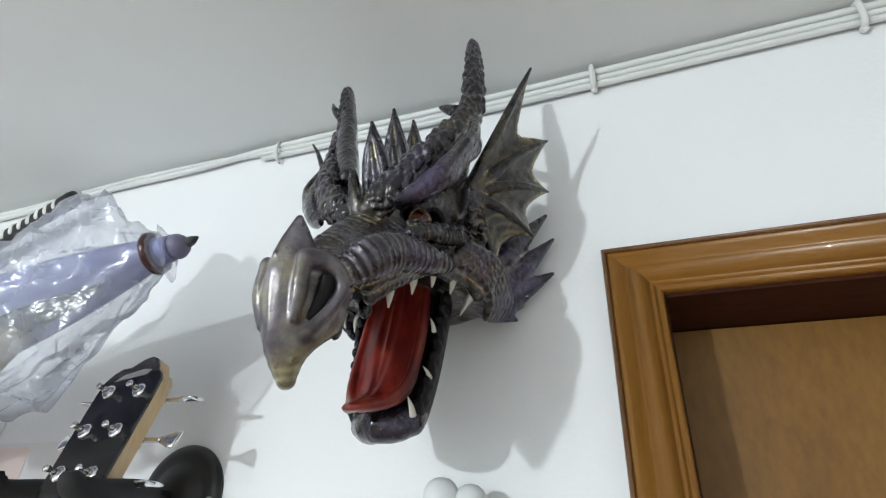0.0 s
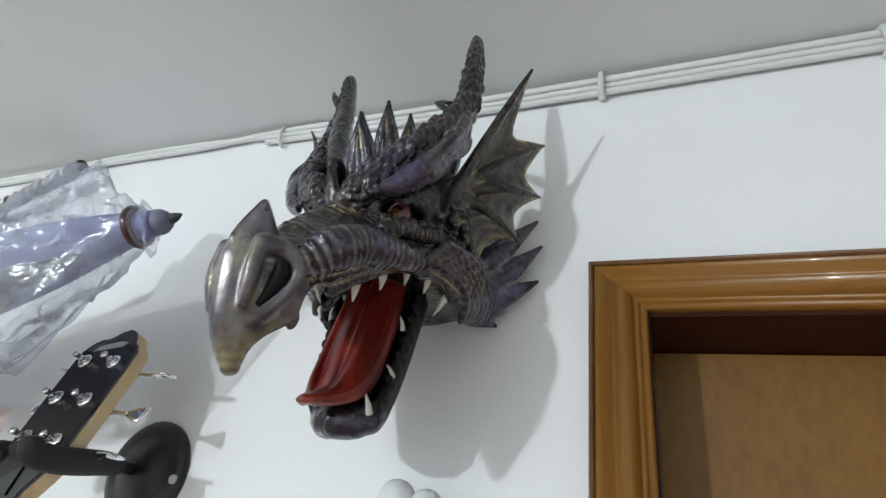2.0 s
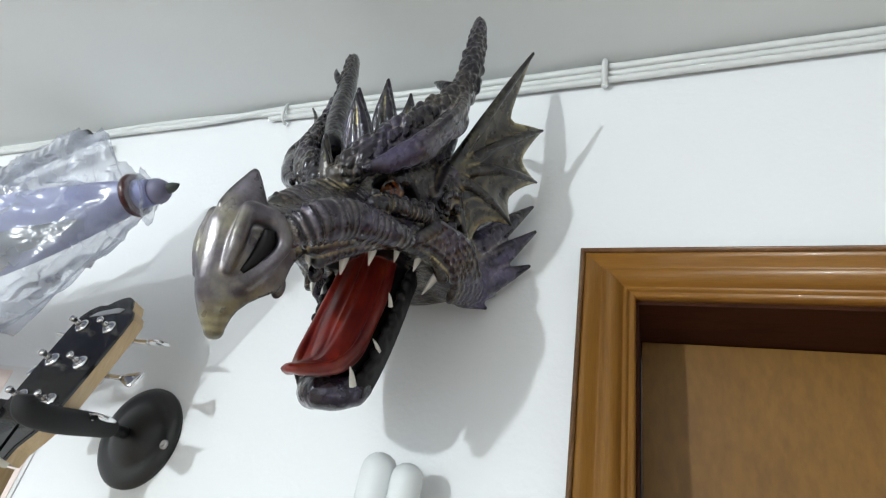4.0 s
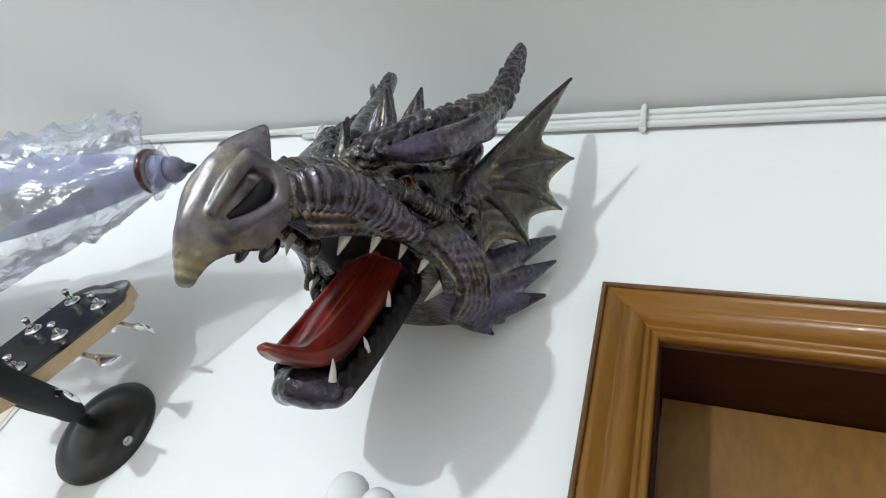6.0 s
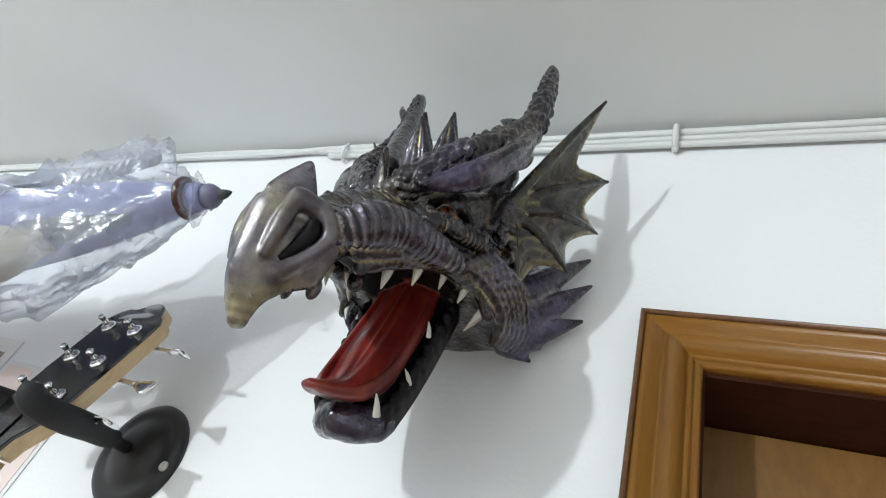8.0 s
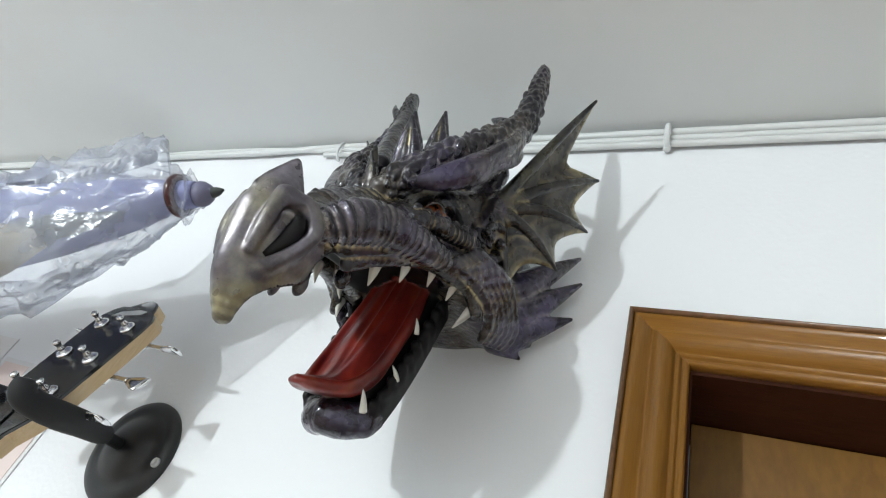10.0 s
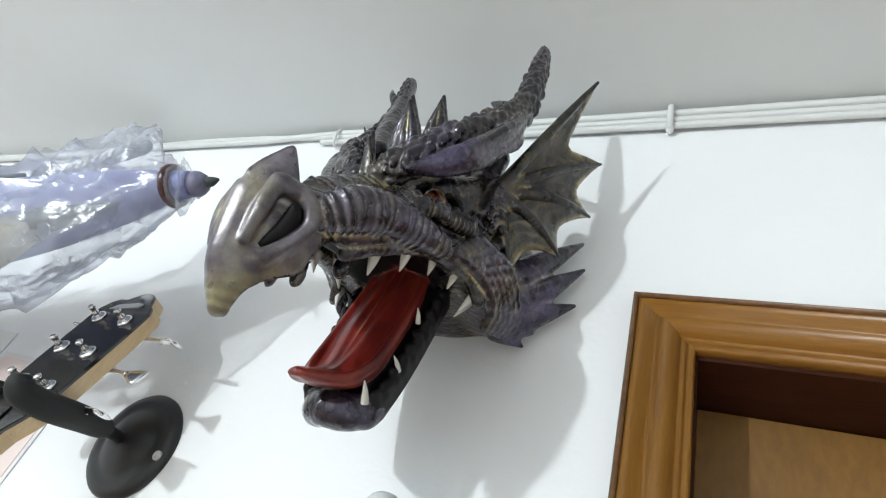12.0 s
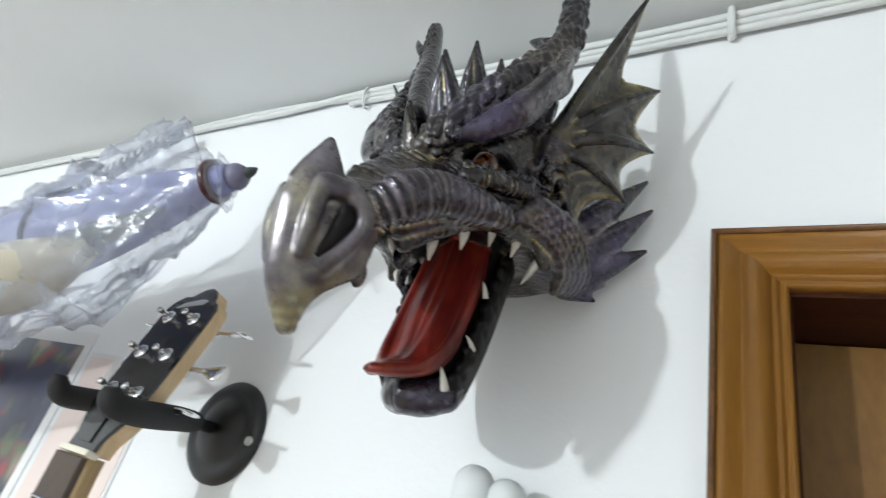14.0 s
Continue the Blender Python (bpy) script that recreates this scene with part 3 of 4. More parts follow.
def make_dragon():
    sculpt_head()
    FIELD[:, 0, :] = 1.0
    full = np.concatenate([FIELD[:0:-1], FIELD], 0)
    kinds = np.concatenate([KIND[:0:-1], KIND], 0)
    lo = np.array([-(N[0] - 1) * STEP, LO[1], LO[2]])
    verts, quads, cells = surface(full, lo, STEP)
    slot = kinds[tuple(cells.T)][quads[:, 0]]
    verts, faces, slots = verts.tolist(), quads.tolist(), slot.tolist()
    # teeth and fin membranes
    bm = bmesh.new()
    marks = []

    def mark(kind):
        bm.faces.ensure_lookup_table()
        marks.extend([kind] * (len(bm.faces) - len(marks)))
    for s in (-1, 1):
        uppers = (((0.035, 0.184, 0.031), (0.033, 0.179, 0.014), 0.0056), ((0.046, 0.167, 0.048), (0.044, 0.163, 0.031), 0.0054), ((0.052, 0.141, 0.064), (0.048, 0.134, 0.050), 0.0048),
                             ((0.064, 0.122, 0.067), (0.059, 0.118, 0.051), 0.0050), ((0.077, 0.100, 0.064), (0.068, 0.104, 0.043), 0.0054), ((0.066, 0.086, 0.064), (0.061, 0.096, 0.041), 0.0046))
        lowers = (((0.036, 0.128, -0.050), (0.034, 0.136, -0.038), 0.0036), ((0.042, 0.113, -0.018), (0.039, 0.122, -0.011), 0.0028), ((0.045, 0.117, 0.019), (0.044, 0.124, 0.028), 0.0028))
        for base, tip, r in uppers + (lowers if s > 0 else ()):
            tube_bm([(s * x[0], x[1], x[2], x[3]) for x in cone_rows(base, tip, 0.80 * r, (0.001, 0.001, 0))], 8, 3, bm)
        mark(TOOTH)
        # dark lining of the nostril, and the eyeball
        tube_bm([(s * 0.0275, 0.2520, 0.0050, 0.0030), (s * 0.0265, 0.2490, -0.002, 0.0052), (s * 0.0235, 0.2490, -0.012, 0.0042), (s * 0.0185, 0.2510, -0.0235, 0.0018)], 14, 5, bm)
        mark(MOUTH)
        bmesh.ops.create_uvsphere(bm, u_segments=24, v_segments=16, radius=0.0112, matrix=Matrix.Translation((s * 0.0415, 0.1545, 0.1035)))
        mark(EYE)
        for i in range(len(RIBS) - 1):
            a, b = [np.array(curve_pts(rib, 6)) for rib in (RIBS[i], RIBS[i + 1])]
            n, m = len(a), 9
            grid = []
            for j in range(m):
                q = j / (m - 1)
                reach = 1 - (0.30 if i else 0.42) * math.sin(math.pi * q) ** 0.8
                row = []
                for k in range(n):
                    t = k / (n - 1) * reach * (n - 1)
                    k0 = min(int(t), n - 2)
                    pa, pb = a[k0] + (a[k0 + 1] - a[k0]) * (t - k0), b[k0] + (b[k0 + 1] - b[k0]) * (t - k0)
                    p = pa + (pb - pa) * q + np.array((-0.4, -1, 0)) * 0.006 * math.sin(math.pi * q) * (k / (n - 1)) + np.array((0, 1, 0)) * 0.0006 * math.sin(k * 1.9 + 3 * q)
                    row.append(p)
                grid.append(row)
            for side in (0, 1):
                off = np.array((0.3, 0.9, 0)) * (0.0012 if side else -0.0012)
                vs = [[bm.verts.new(((p + off)[0] * s, (p + off)[1], (p + off)[2])) for p in row] for row in grid]
                for r0, r1 in zip(vs, vs[1:]):
                    for k in range(n - 1):
                        f = (r0[k], r0[k + 1], r1[k + 1], r1[k])
                        bm.faces.new(f if (side == 0) == (s > 0) else f[::-1])
                if side == 0:
                    first = vs
            for j in range(m - 1):
                f = (first[j][-1], vs[j][-1], vs[j + 1][-1], first[j + 1][-1])
                bm.faces.new(f if s > 0 else f[::-1])
        mark(FIN)
    # a knob on each horn, set differently, and the stouter core of one horn
    tube_bm([(0.072, 0.150, 0.226, 0.0070), (0.057, 0.145, 0.237, 0.0050), (0.048, 0.143, 0.243, 0.0016)], 8, 3, bm)
    tube_bm([(-0.040, 0.168, 0.150, 0.013), (-0.057, 0.158, 0.190, 0.0150), (-0.0796, 0.1455, 0.262, 0.0128), (-0.083, 0.136, 0.318, 0.0098), (-0.084, 0.133, 0.340, 0.0078), (-0.084, 0.132, 0.346, 0.0040)], 14, 4, bm)
    tube_bm([(-0.090, 0.146, 0.286, 0.007), (-0.098, 0.150, 0.300, 0.005), (-0.100, 0.151, 0.311, 0.0012)], 8, 3, bm)
    mark(HORN)
    bm.verts.index_update()
    base = len(verts)
    verts += [tuple(v.co) for v in bm.verts]
    faces += [[v.index + base for v in f.verts] for f in bm.faces]
    slots += marks
    bm.free()
    me = bpy.data.meshes.new("dragon_head_sculpture")
    # the head narrows a little and sweeps back to the sides
    verts = [((0.87 if u > 0 else 0.93) * u - (0.22 * max(h - 0.27, 0) if u < -0.05 else 0), w - 0.1 * abs(u) + 0.22 * min(u, 0), h) for u, w, h in verts]
    me.from_pydata(verts, [], faces)
    for m in DRAGON_MATERIALS:
        me.materials.append(m)
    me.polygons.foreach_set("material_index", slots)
    me.polygons.foreach_set("use_smooth", [True] * len(faces))
    me.update()
    ob = new("dragon_head_sculpture", me)
    ob.matrix_world = Matrix(((1, 0, 0, -0.168), (0, -1, 0, WALL), (0, 0, 1, 2.0), (0, 0, 0, 1)))
    me.flip_normals()
    return tagged(ob, "painted resin dragon head with open red mouth, hung on the wall", "sculpture")


def painted(name, deep, base, rub, rough=0.26, size=45.0, rub_at=(0.50, 0.57), scales=170.0, yellow=0.52, fleck_most=0.12):
    """Resin paint: a dark mottle, a body colour, shade painted into the creases and a metallic dry-brushed rub on the
    ridges.
    """
    m = mat(name, base, rough, coat=0.5)
    v = mapped(m)
    olive = (base[0] * 1.20, base[1] * 1.22, base[2] * yellow)
    hue = mixed(m, ramp(m, noise_fac(m, v, 15.0, 3), [(0.42, (0, 0, 0)), (0.58, (1, 1, 1))]), base, olive)
    body = mixed(m, ramp(m, noise_fac(m, v, size, 6), [(0.40, (0, 0, 0)), (0.60, (1, 1, 1))]), deep, hue)
    g = m.node_tree.nodes.new("ShaderNodeNewGeometry")
    ridge = ramp(m, g.outputs["Pointiness"], [(rub_at[0], (0, 0, 0)), (rub_at[1], (1, 1, 1))])
    patch = ramp(m, noise_fac(m, v, 26.0, 4), [(0.40, (0.15, 0.15, 0.15)), (0.62, (1, 1, 1))])
    worn = mixed(m, 1.0, ridge, patch, "MULTIPLY")
    vor = node(m, "ShaderNodeTexVoronoi", Scale=scales)
    link(m, v, vor.inputs["Vector"])
    flecks = ramp(m, vor.outputs["Distance"], [(0.12, (1, 1, 1)), (0.42, (0, 0, 0))])
    fleck = mixed(m, 1.0, flecks, ramp(m, noise_fac(m, v, 38.0, 3), [(0.54, (0, 0, 0)), (0.72, (fleck_most,) * 3)]), "MULTIPLY")
    # crease shading painted into the colour: hollows go to half the deep tone
    crease_shade = ramp(m, g.outputs["Pointiness"], [(0.455, (1, 1, 1)), (0.495, (0, 0, 0))])
    c = mixed(m, worn, mixed(m, crease_shade, body, tuple(0.5 * q for q in deep)), rub)
    link(m, mixed(m, fleck, c, rub), shader(m).inputs["Base Color"])
    r = ramp(m, noise_fac(m, v, 70.0, 3), [(0.3, (rough - 0.1,) * 3), (0.7, (rough + 0.16,) * 3)])
    link(m, r, shader(m).inputs["Roughness"])
    shader(m).inputs["Metallic"].default_value = 0.35
    shader(m).inputs["Coat Roughness"].default_value = 0.09
    low = bump(m, vor.outputs["Distance"], 0.55, -0.0016)
    fine = node(m, "ShaderNodeBump", Strength=0.4, Distance=0.0015)
    link(m, noise_fac(m, v, 130.0, 4), fine.inputs["Height"])
    link(m, fine.outputs[0], low.inputs["Normal"])
    return m


DRAGON_MATERIALS = [
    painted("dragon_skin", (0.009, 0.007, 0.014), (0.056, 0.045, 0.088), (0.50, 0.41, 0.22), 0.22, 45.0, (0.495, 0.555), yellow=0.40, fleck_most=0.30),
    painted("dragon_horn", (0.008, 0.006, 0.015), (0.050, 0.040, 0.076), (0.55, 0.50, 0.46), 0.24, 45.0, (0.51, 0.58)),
    # black of the mouth, also painted into the eye sockets as shade
    mat("dragon_mouth_and_socket_shade", (0.004, 0.003, 0.004), 0.42, spec=0.25),
    mat("dragon_tongue", (0.26, 0.018, 0.010), 0.38, coat=0.2),
    mat("dragon_eye", (0.10, 0.024, 0.005), 0.2, coat=0.5),
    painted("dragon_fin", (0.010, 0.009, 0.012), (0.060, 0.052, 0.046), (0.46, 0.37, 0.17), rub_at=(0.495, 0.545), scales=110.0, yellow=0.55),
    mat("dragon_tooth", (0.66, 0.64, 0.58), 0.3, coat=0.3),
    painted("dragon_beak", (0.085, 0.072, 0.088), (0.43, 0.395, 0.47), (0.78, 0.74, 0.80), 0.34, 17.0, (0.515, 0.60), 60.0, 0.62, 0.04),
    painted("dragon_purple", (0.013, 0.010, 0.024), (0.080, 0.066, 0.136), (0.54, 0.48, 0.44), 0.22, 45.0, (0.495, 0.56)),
]
beak = shader(DRAGON_MATERIALS[7])
beak.inputs["Metallic"].default_value, beak.inputs["Coat Roughness"].default_value = 0.5, 0.2
eye = DRAGON_MATERIALS[4]
link(eye, ramp(eye, noise_fac(eye, mapped(eye), 150.0, 3), [(0.44, (0.012, 0.004, 0.003)), (0.52, (0.13, 0.024, 0.004)), (0.68, (0.24, 0.10, 0.012))]), shader(eye).inputs["Base Color"])
tongue = DRAGON_MATERIALS[3]
tv = mapped(tongue, (1.6, 1, 0.5))
link(tongue, ramp(tongue, noise_fac(tongue, tv, 40.0, 4), [(0.35, (0.085, 0.005, 0.005)), (0.55, (0.19, 0.016, 0.009)), (0.75, (0.25, 0.050, 0.014))]), shader(tongue).inputs["Base Color"])
bump(tongue, noise_fac(tongue, mapped(tongue), 260.0, 3), 0.2, 0.001)
make_dragon()

# ---- guitar headstock hanging on a wall bracket ----
guitar = tagged(new("electric_guitar"), "black-faced guitar headstock with chrome tuners, hanging on a wall bracket", "guitar")
GM = Matrix.Translation((-0.470, 0.431, 1.857)) @ Matrix.Rotation(radians(-14.0), 4, "X")  # x across, z up the head, -y the face


def slab(outline, y0, y1, bevel, m):
    """A flat board with the given outline (x, z), between two depths."""
    bm = bmesh.new()
    front = [bm.verts.new(m @ Vector((x, y0, z))) for x, z in outline]
    back = [bm.verts.new(m @ Vector((x, y1, z))) for x, z in outline]
    ff = bm.faces.new(front)
    bm.faces.new(back[::-1])
    n = len(outline)
    for k in range(n):
        bm.faces.new((front[k], back[k], back[(k + 1) % n], front[(k + 1) % n]))
    bmesh.ops.recalc_face_normals(bm, faces=bm.faces[:])
    if bevel:
        bmesh.ops.bevel(bm, geom=list(ff.edges), offset=bevel, segments=2, affect="EDGES")
    return bm


HEAD = [(-0.021, 0.0), (-0.022, 0.012), (-0.030, 0.026), (-0.0365, 0.040), (-0.0385, 0.090), (-0.0395, 0.138), (-0.0385, 0.150), (-0.031, 0.160), (-0.022, 0.166), (-0.012, 0.1665), (-0.006, 0.171), (0.002, 0.1765), (0.011, 0.179),
        (0.019, 0.176), (0.024, 0.169), (0.0265, 0.1635), (0.033, 0.160), (0.0385, 0.152), (0.0395, 0.138), (0.0385, 0.090), (0.0365, 0.040), (0.030, 0.026), (0.022, 0.012), (0.021, 0.0)]
part("headstock", slab(HEAD[::-1], 0.002, 0.016, 0.0, GM), M_MAPLE, guitar, "pale maple headstock edge")
part("face_veneer", slab([(x * 0.985, z) for x, z in HEAD[::-1]], -0.0015, 0.0019, 0.0008, GM), M_BLACK, guitar, "glossy black face veneer")
part("inlay", slab([(-0.022, 0.150), (0.016, 0.157), (0.020, 0.162), (0.010, 0.163), (-0.014, 0.157)][::-1], -0.0024, -0.0014, 0.0, GM), M_SILVERMARK, guitar, "small worn silver mark")
part("truss_cover", slab([(-0.009, 0.006), (0.009, 0.006), (0.006, 0.030), (0.0, 0.036), (-0.006, 0.030)][::-1], -0.0030, -0.0014, 0.0006, GM), M_BLACK, guitar)
part("nut", box_bm((-0.022, -0.0065, -0.005), (0.022, 0.006, 0.0003), 0.0012), M_BONE, guitar, "off-white bone nut").matrix_local = GM
NM = Matrix.Translation((-0.470, 0.431, 1.8515))
NECK = [(-0.0215, -0.004), (0.0215, -0.004), (0.0225, 0.002), (0.019, 0.012), (0.010, 0.0175), (0.0, 0.019), (-0.010, 0.0175), (-0.019, 0.012), (-0.0225, 0.002)]
bm = bmesh.new()
rings = [[bm.verts.new(NM @ Vector((x * (1 + 0.25 * t), y + 0.002, -0.46 * t))) for x, y in NECK] for t in (0, 0.5, 1)]
for r0, r1 in zip(rings, rings[1:]):
    for k in range(len(NECK)):
        bm.faces.new((r0[k], r0[(k + 1) % len(NECK)], r1[(k + 1) % len(NECK)], r1[k]))
bm.faces.new(rings[0][::-1])
bm.faces.new(rings[-1])
bmesh.ops.recalc_face_normals(bm, faces=bm.faces[:])
part("neck", bm, M_MAPLE, guitar, "pale maple neck", True)
board = part("fretboard", slab([(-0.0215, 0), (0.0215, 0), (0.0268, -0.46), (-0.0268, -0.46)], -0.0075, -0.0022, 0.0006, NM), M_ROSE, guitar, "dark rosewood fretboard")
for k in range(1, 12):
    z = -0.648 * (1 - 2 ** (-k / 12))
    if z < -0.45:
        break
    part("fret", tube_bm([(-0.470 - 0.0218, 0.4236, 1.8515 + z, 0.0011), (-0.470 + 0.0218, 0.4236, 1.8515 + z, 0.0011)], 6, 1), M_CHROME, board, "thin steel fret")
POSTS = [(s, a, b) for b in (0.055, 0.096, 0.138) for s, a in ((-1, -0.0215), (1, 0.0195))]
TURNS = {0.055: 80, 0.096: 12, 0.138: 75}
for s, a, b in POSTS:
    peg = part("tuner", lathe_bm([(0.0075, -0.0016), (0.0075, -0.0030), (0.0062, -0.0042), (0.0045, -0.0046)], GM @ Matrix.Translation((a, 0, b)) @ Matrix.Rotation(radians(90), 4, "X") @ Matrix.Diagonal((1, 1, -1, 1)), 20), M_CHROME, guitar, "chrome tuning machine", True)
    part("post", lathe_bm([(0.0033, 0.002), (0.0033, 0.0085), (0.0024, 0.0105), (0.0024, 0.0125), (0.0034, 0.0140), (0.0034, 0.0165), (0.0020, 0.0175)], GM @ Matrix.Translation((a, 0, b)) @ Matrix.Rotation(radians(90), 4, "X"), 14), M_CHROME, peg, "", True)
    x1 = s * 0.058
    part("shaft", tube_bm([(*(GM @ Vector((s * 0.030, 0.020, b))), 0.0026), (*(GM @ Vector((s * 0.050, 0.020, b))), 0.0026), (*(GM @ Vector((x1, 0.020, b))), 0.0034)], 10, 2), M_CHROME, peg, "", True)
    part("housing", box_bm((a - 0.009, 0.0162, b - 0.008), (a + 0.009 + 0.0, 0.026, b + 0.008), 0.003), M_CHROME, peg).matrix_local = GM
    q = math.radians(TURNS[b])
    pad = bmesh.new()
    rows = []
    for t, half in ((0, 0.0045), (0.25, 0.0062), (0.6, 0.0088), (0.85, 0.0098), (1.0, 0.0088)):
        c = GM @ Vector((x1 + s * 0.019 * t, 0.020, b))
        up = GM.to_3x3() @ Vector((0, math.sin(q), math.cos(q)))
        th = GM.to_3x3() @ Vector((0, math.cos(q), -math.sin(q)))
        k = 0.0032 - 0.0012 * t
        rows.append([pad.verts.new(c + up * half * math.cos(g) + th * k * math.sin(g)) for g in [i * math.tau / 14 for i in range(14)]])
    for r0, r1 in zip(rows, rows[1:]):
        for i in range(14):
            pad.faces.new((r0[i], r0[(i + 1) % 14], r1[(i + 1) % 14], r1[i]))
    pad.faces.new(rows[0][::-1])
    pad.faces.new(rows[-1])
    bmesh.ops.recalc_face_normals(pad, faces=pad.faces[:])
    part("button", pad, M_CHROME, peg, "flared chrome tuner button", True)

hanger = tagged(new("guitar_hanger"), "black round-based wall hanger with a rubber-sleeved yoke", "wall hanger")
HC = Vector((-0.455, WALL, 1.903))
part("base_plate", lathe_bm([(0.053, 0.0), (0.053, 0.0035), (0.0508, 0.0065), (0.046, 0.0085), (0.041, 0.0095), (0.038, 0.0085), (0.031, 0.0115), (0.023, 0.0165), (0.016, 0.0195), (0.009, 0.021), (0.001, 0.0212)], toward(HC, (0, -1, 0)), 48), M_BLACKM, hanger, "dished black steel base plate", True)
for ang in (-5, 175):
    p = HC + Vector((0.045 * math.cos(radians(ang)), -0.008, 0.045 * math.sin(radians(ang))))
    part("screw", lathe_bm([(0.0048, 0.0), (0.0046, 0.0022), (0.0028, 0.0032), (0.0026, 0.0022), (0.0004, 0.0020)], toward(p, (0, -1, 0)), 14), M_SILVERMARK, hanger, "small steel screw head", True)
part("stem", tube_bm([(-0.459, 0.545, 1.903, 0.0062), (-0.449, 0.515, 1.902, 0.0058), (-0.440, 0.490, 1.901, 0.0058)], 14, 3), M_BLACKM, hanger, "", True)
part("prong", tube_bm([(-0.446, 0.512, 1.902, 0.0062), (-0.443, 0.506, 1.902, 0.0098), (-0.432, 0.478, 1.900, 0.0112), (-0.422, 0.452, 1.897, 0.0115), (-0.419, 0.430, 1.895, 0.0112), (-0.422, 0.412, 1.896, 0.0105), (-0.424, 0.406, 1.903, 0.0095), (-0.424, 0.404, 1.908, 0.0060)], 16, 4), M_FOAM, hanger, "black rubber-sleeved prong", True)
part("prong", tube_bm([(-0.455, 0.520, 1.902, 0.0060), (-0.490, 0.508, 1.901, 0.0090), (-0.520, 0.488, 1.900, 0.0105), (-0.534, 0.462, 1.898, 0.0108), (-0.541, 0.440, 1.895, 0.0108), (-0.543, 0.428, 1.896, 0.0100), (-0.544, 0.422, 1.904, 0.0092), (-0.544, 0.421, 1.911, 0.0060)], 16, 4), M_FOAM, hanger, "black rubber-sleeved prong", True)

# ---- a toy lance wrapped in clear plastic ----
M_LILAC = mat("lilac_fabric", (0.42, 0.42, 0.62), 0.6)
vv = mapped(M_LILAC, (4, 4, 4))
link(M_LILAC, ramp(M_LILAC, noise_fac(M_LILAC, vv, 2.2, 5, 0.6, 0.8), [(0.3, (0.145, 0.155, 0.31)), (0.5, (0.235, 0.255, 0.45)), (0.75, (0.35, 0.36, 0.54))]), shader(M_LILAC).inputs["Base Color"])
M_KNOB = mat("violet_knob", (0.17, 0.165, 0.25), 0.5)
M_RED = mat("dark_red_ring", (0.045, 0.004, 0.007), 0.25, coat=0.4)
M_NAVY = mat("navy_cord", (0.02, 0.025, 0.06), 0.6)
M_GREY = mat("grey_green_blade", (0.045, 0.055, 0.052), 0.5)
M_BEIGE = mat("beige_foam", (0.42, 0.38, 0.30), 0.8)
AXIS = [(-0.376, 0.385, 2.101), (-0.392, 0.382, 2.096), (-0.44, 0.381, 2.084), (-0.50, 0.380, 2.068), (-0.571, 0.379, 2.049), (-0.66, 0.379, 2.025), (-0.76, 0.385, 1.998), (-0.88, 0.415, 1.966), (-1.02, 0.475, 1.93), (-1.16, 0.552, 1.90)]
RADII = (0.0125, 0.0150, 0.024, 0.033, 0.040, 0.044, 0.046, 0.046, 0.040, 0.010)
lance = tagged(new("toy_lance"), "lilac padded toy lance with a dark red collar, wrapped in plastic", "toy")
part("shaft", tube_bm([(*p, r) for p, r in zip(AXIS, RADII)], 24, 5), M_LILAC, lance, "lilac fabric shaft", True)
ring_dir = (Vector(AXIS[0]) - Vector(AXIS[1])).normalized()
collar = bmesh.new()
cm = toward(AXIS[1], ring_dir)
tube_bm([(*(cm @ Vector((0.0165 * math.cos(g), 0.0165 * math.sin(g), 0))), 0.0048) for g in [i * math.tau / 24 for i in range(25)]], 10, 1, collar, caps=False)
part("collar", collar, M_RED, lance, "glossy dark red collar", True)
part("knob", lathe_bm([(0.011, 0.0), (0.0125, 0.006), (0.0115, 0.010), (0.008, 0.015), (0.003, 0.0175)], toward(AXIS[0], ring_dir), 20), M_KNOB, lance, "", True)
part("tip", tube_bm([(*(Vector(AXIS[0]) + ring_dir * 0.013), 0.0055), (*(Vector(AXIS[0]) + ring_dir * 0.0205 + Vector((0, 0, 0.002))), 0.0045), (*(Vector(AXIS[0]) + ring_dir * 0.0255 + Vector((0, 0, 0.004))), 0.001)], 10, 3), M_GREY, lance, "dark grey pointed tip", True)
part("cord", tube_bm([(-0.572, 0.350, 2.082, 0.0022), (-0.582, 0.335, 2.058, 0.0024), (-0.590, 0.337, 2.030, 0.0024), (-0.596, 0.350, 2.010, 0.0022)], 8, 4), M_NAVY, lance, "dark navy tie cord", True)
part("blade", tube_bm([(-0.430, 0.372, 2.062, 0.002), (-0.465, 0.368, 2.046, 0.009), (-0.51, 0.364, 2.030, 0.013), (-0.56, 0.362, 2.010, 0.010), (-0.60, 0.362, 1.998, 0.003)], 14, 4), M_GREY, lance, "dark grey-green strip", True)
part("pad", tube_bm([(-0.50, 0.365, 2.02, 0.010), (-0.56, 0.36, 1.995, 0.030), (-0.64, 0.36, 1.975, 0.034), (-0.74, 0.37, 1.95, 0.012)], 16, 4), M_BEIGE, lance, "beige foam padding", True)

M_FILM = bpy.data.materials.new("clear_plastic_film")
M_FILM.use_nodes = True
nt = M_FILM.node_tree
nt.nodes.remove(nt.nodes["Principled BSDF"])
clear = nt.nodes.new("ShaderNodeBsdfTransparent")
clear.inputs[0].default_value = (0.985, 0.987, 0.992, 1)
gloss = nt.nodes.new("ShaderNodeBsdfGlossy")
gloss.inputs["Roughness"].default_value = 0.22
haze = nt.nodes.new("ShaderNodeBsdfTranslucent")
haze.inputs[0].default_value = (0.70, 0.74, 0.86, 1)
dif = nt.nodes.new("ShaderNodeBsdfDiffuse")
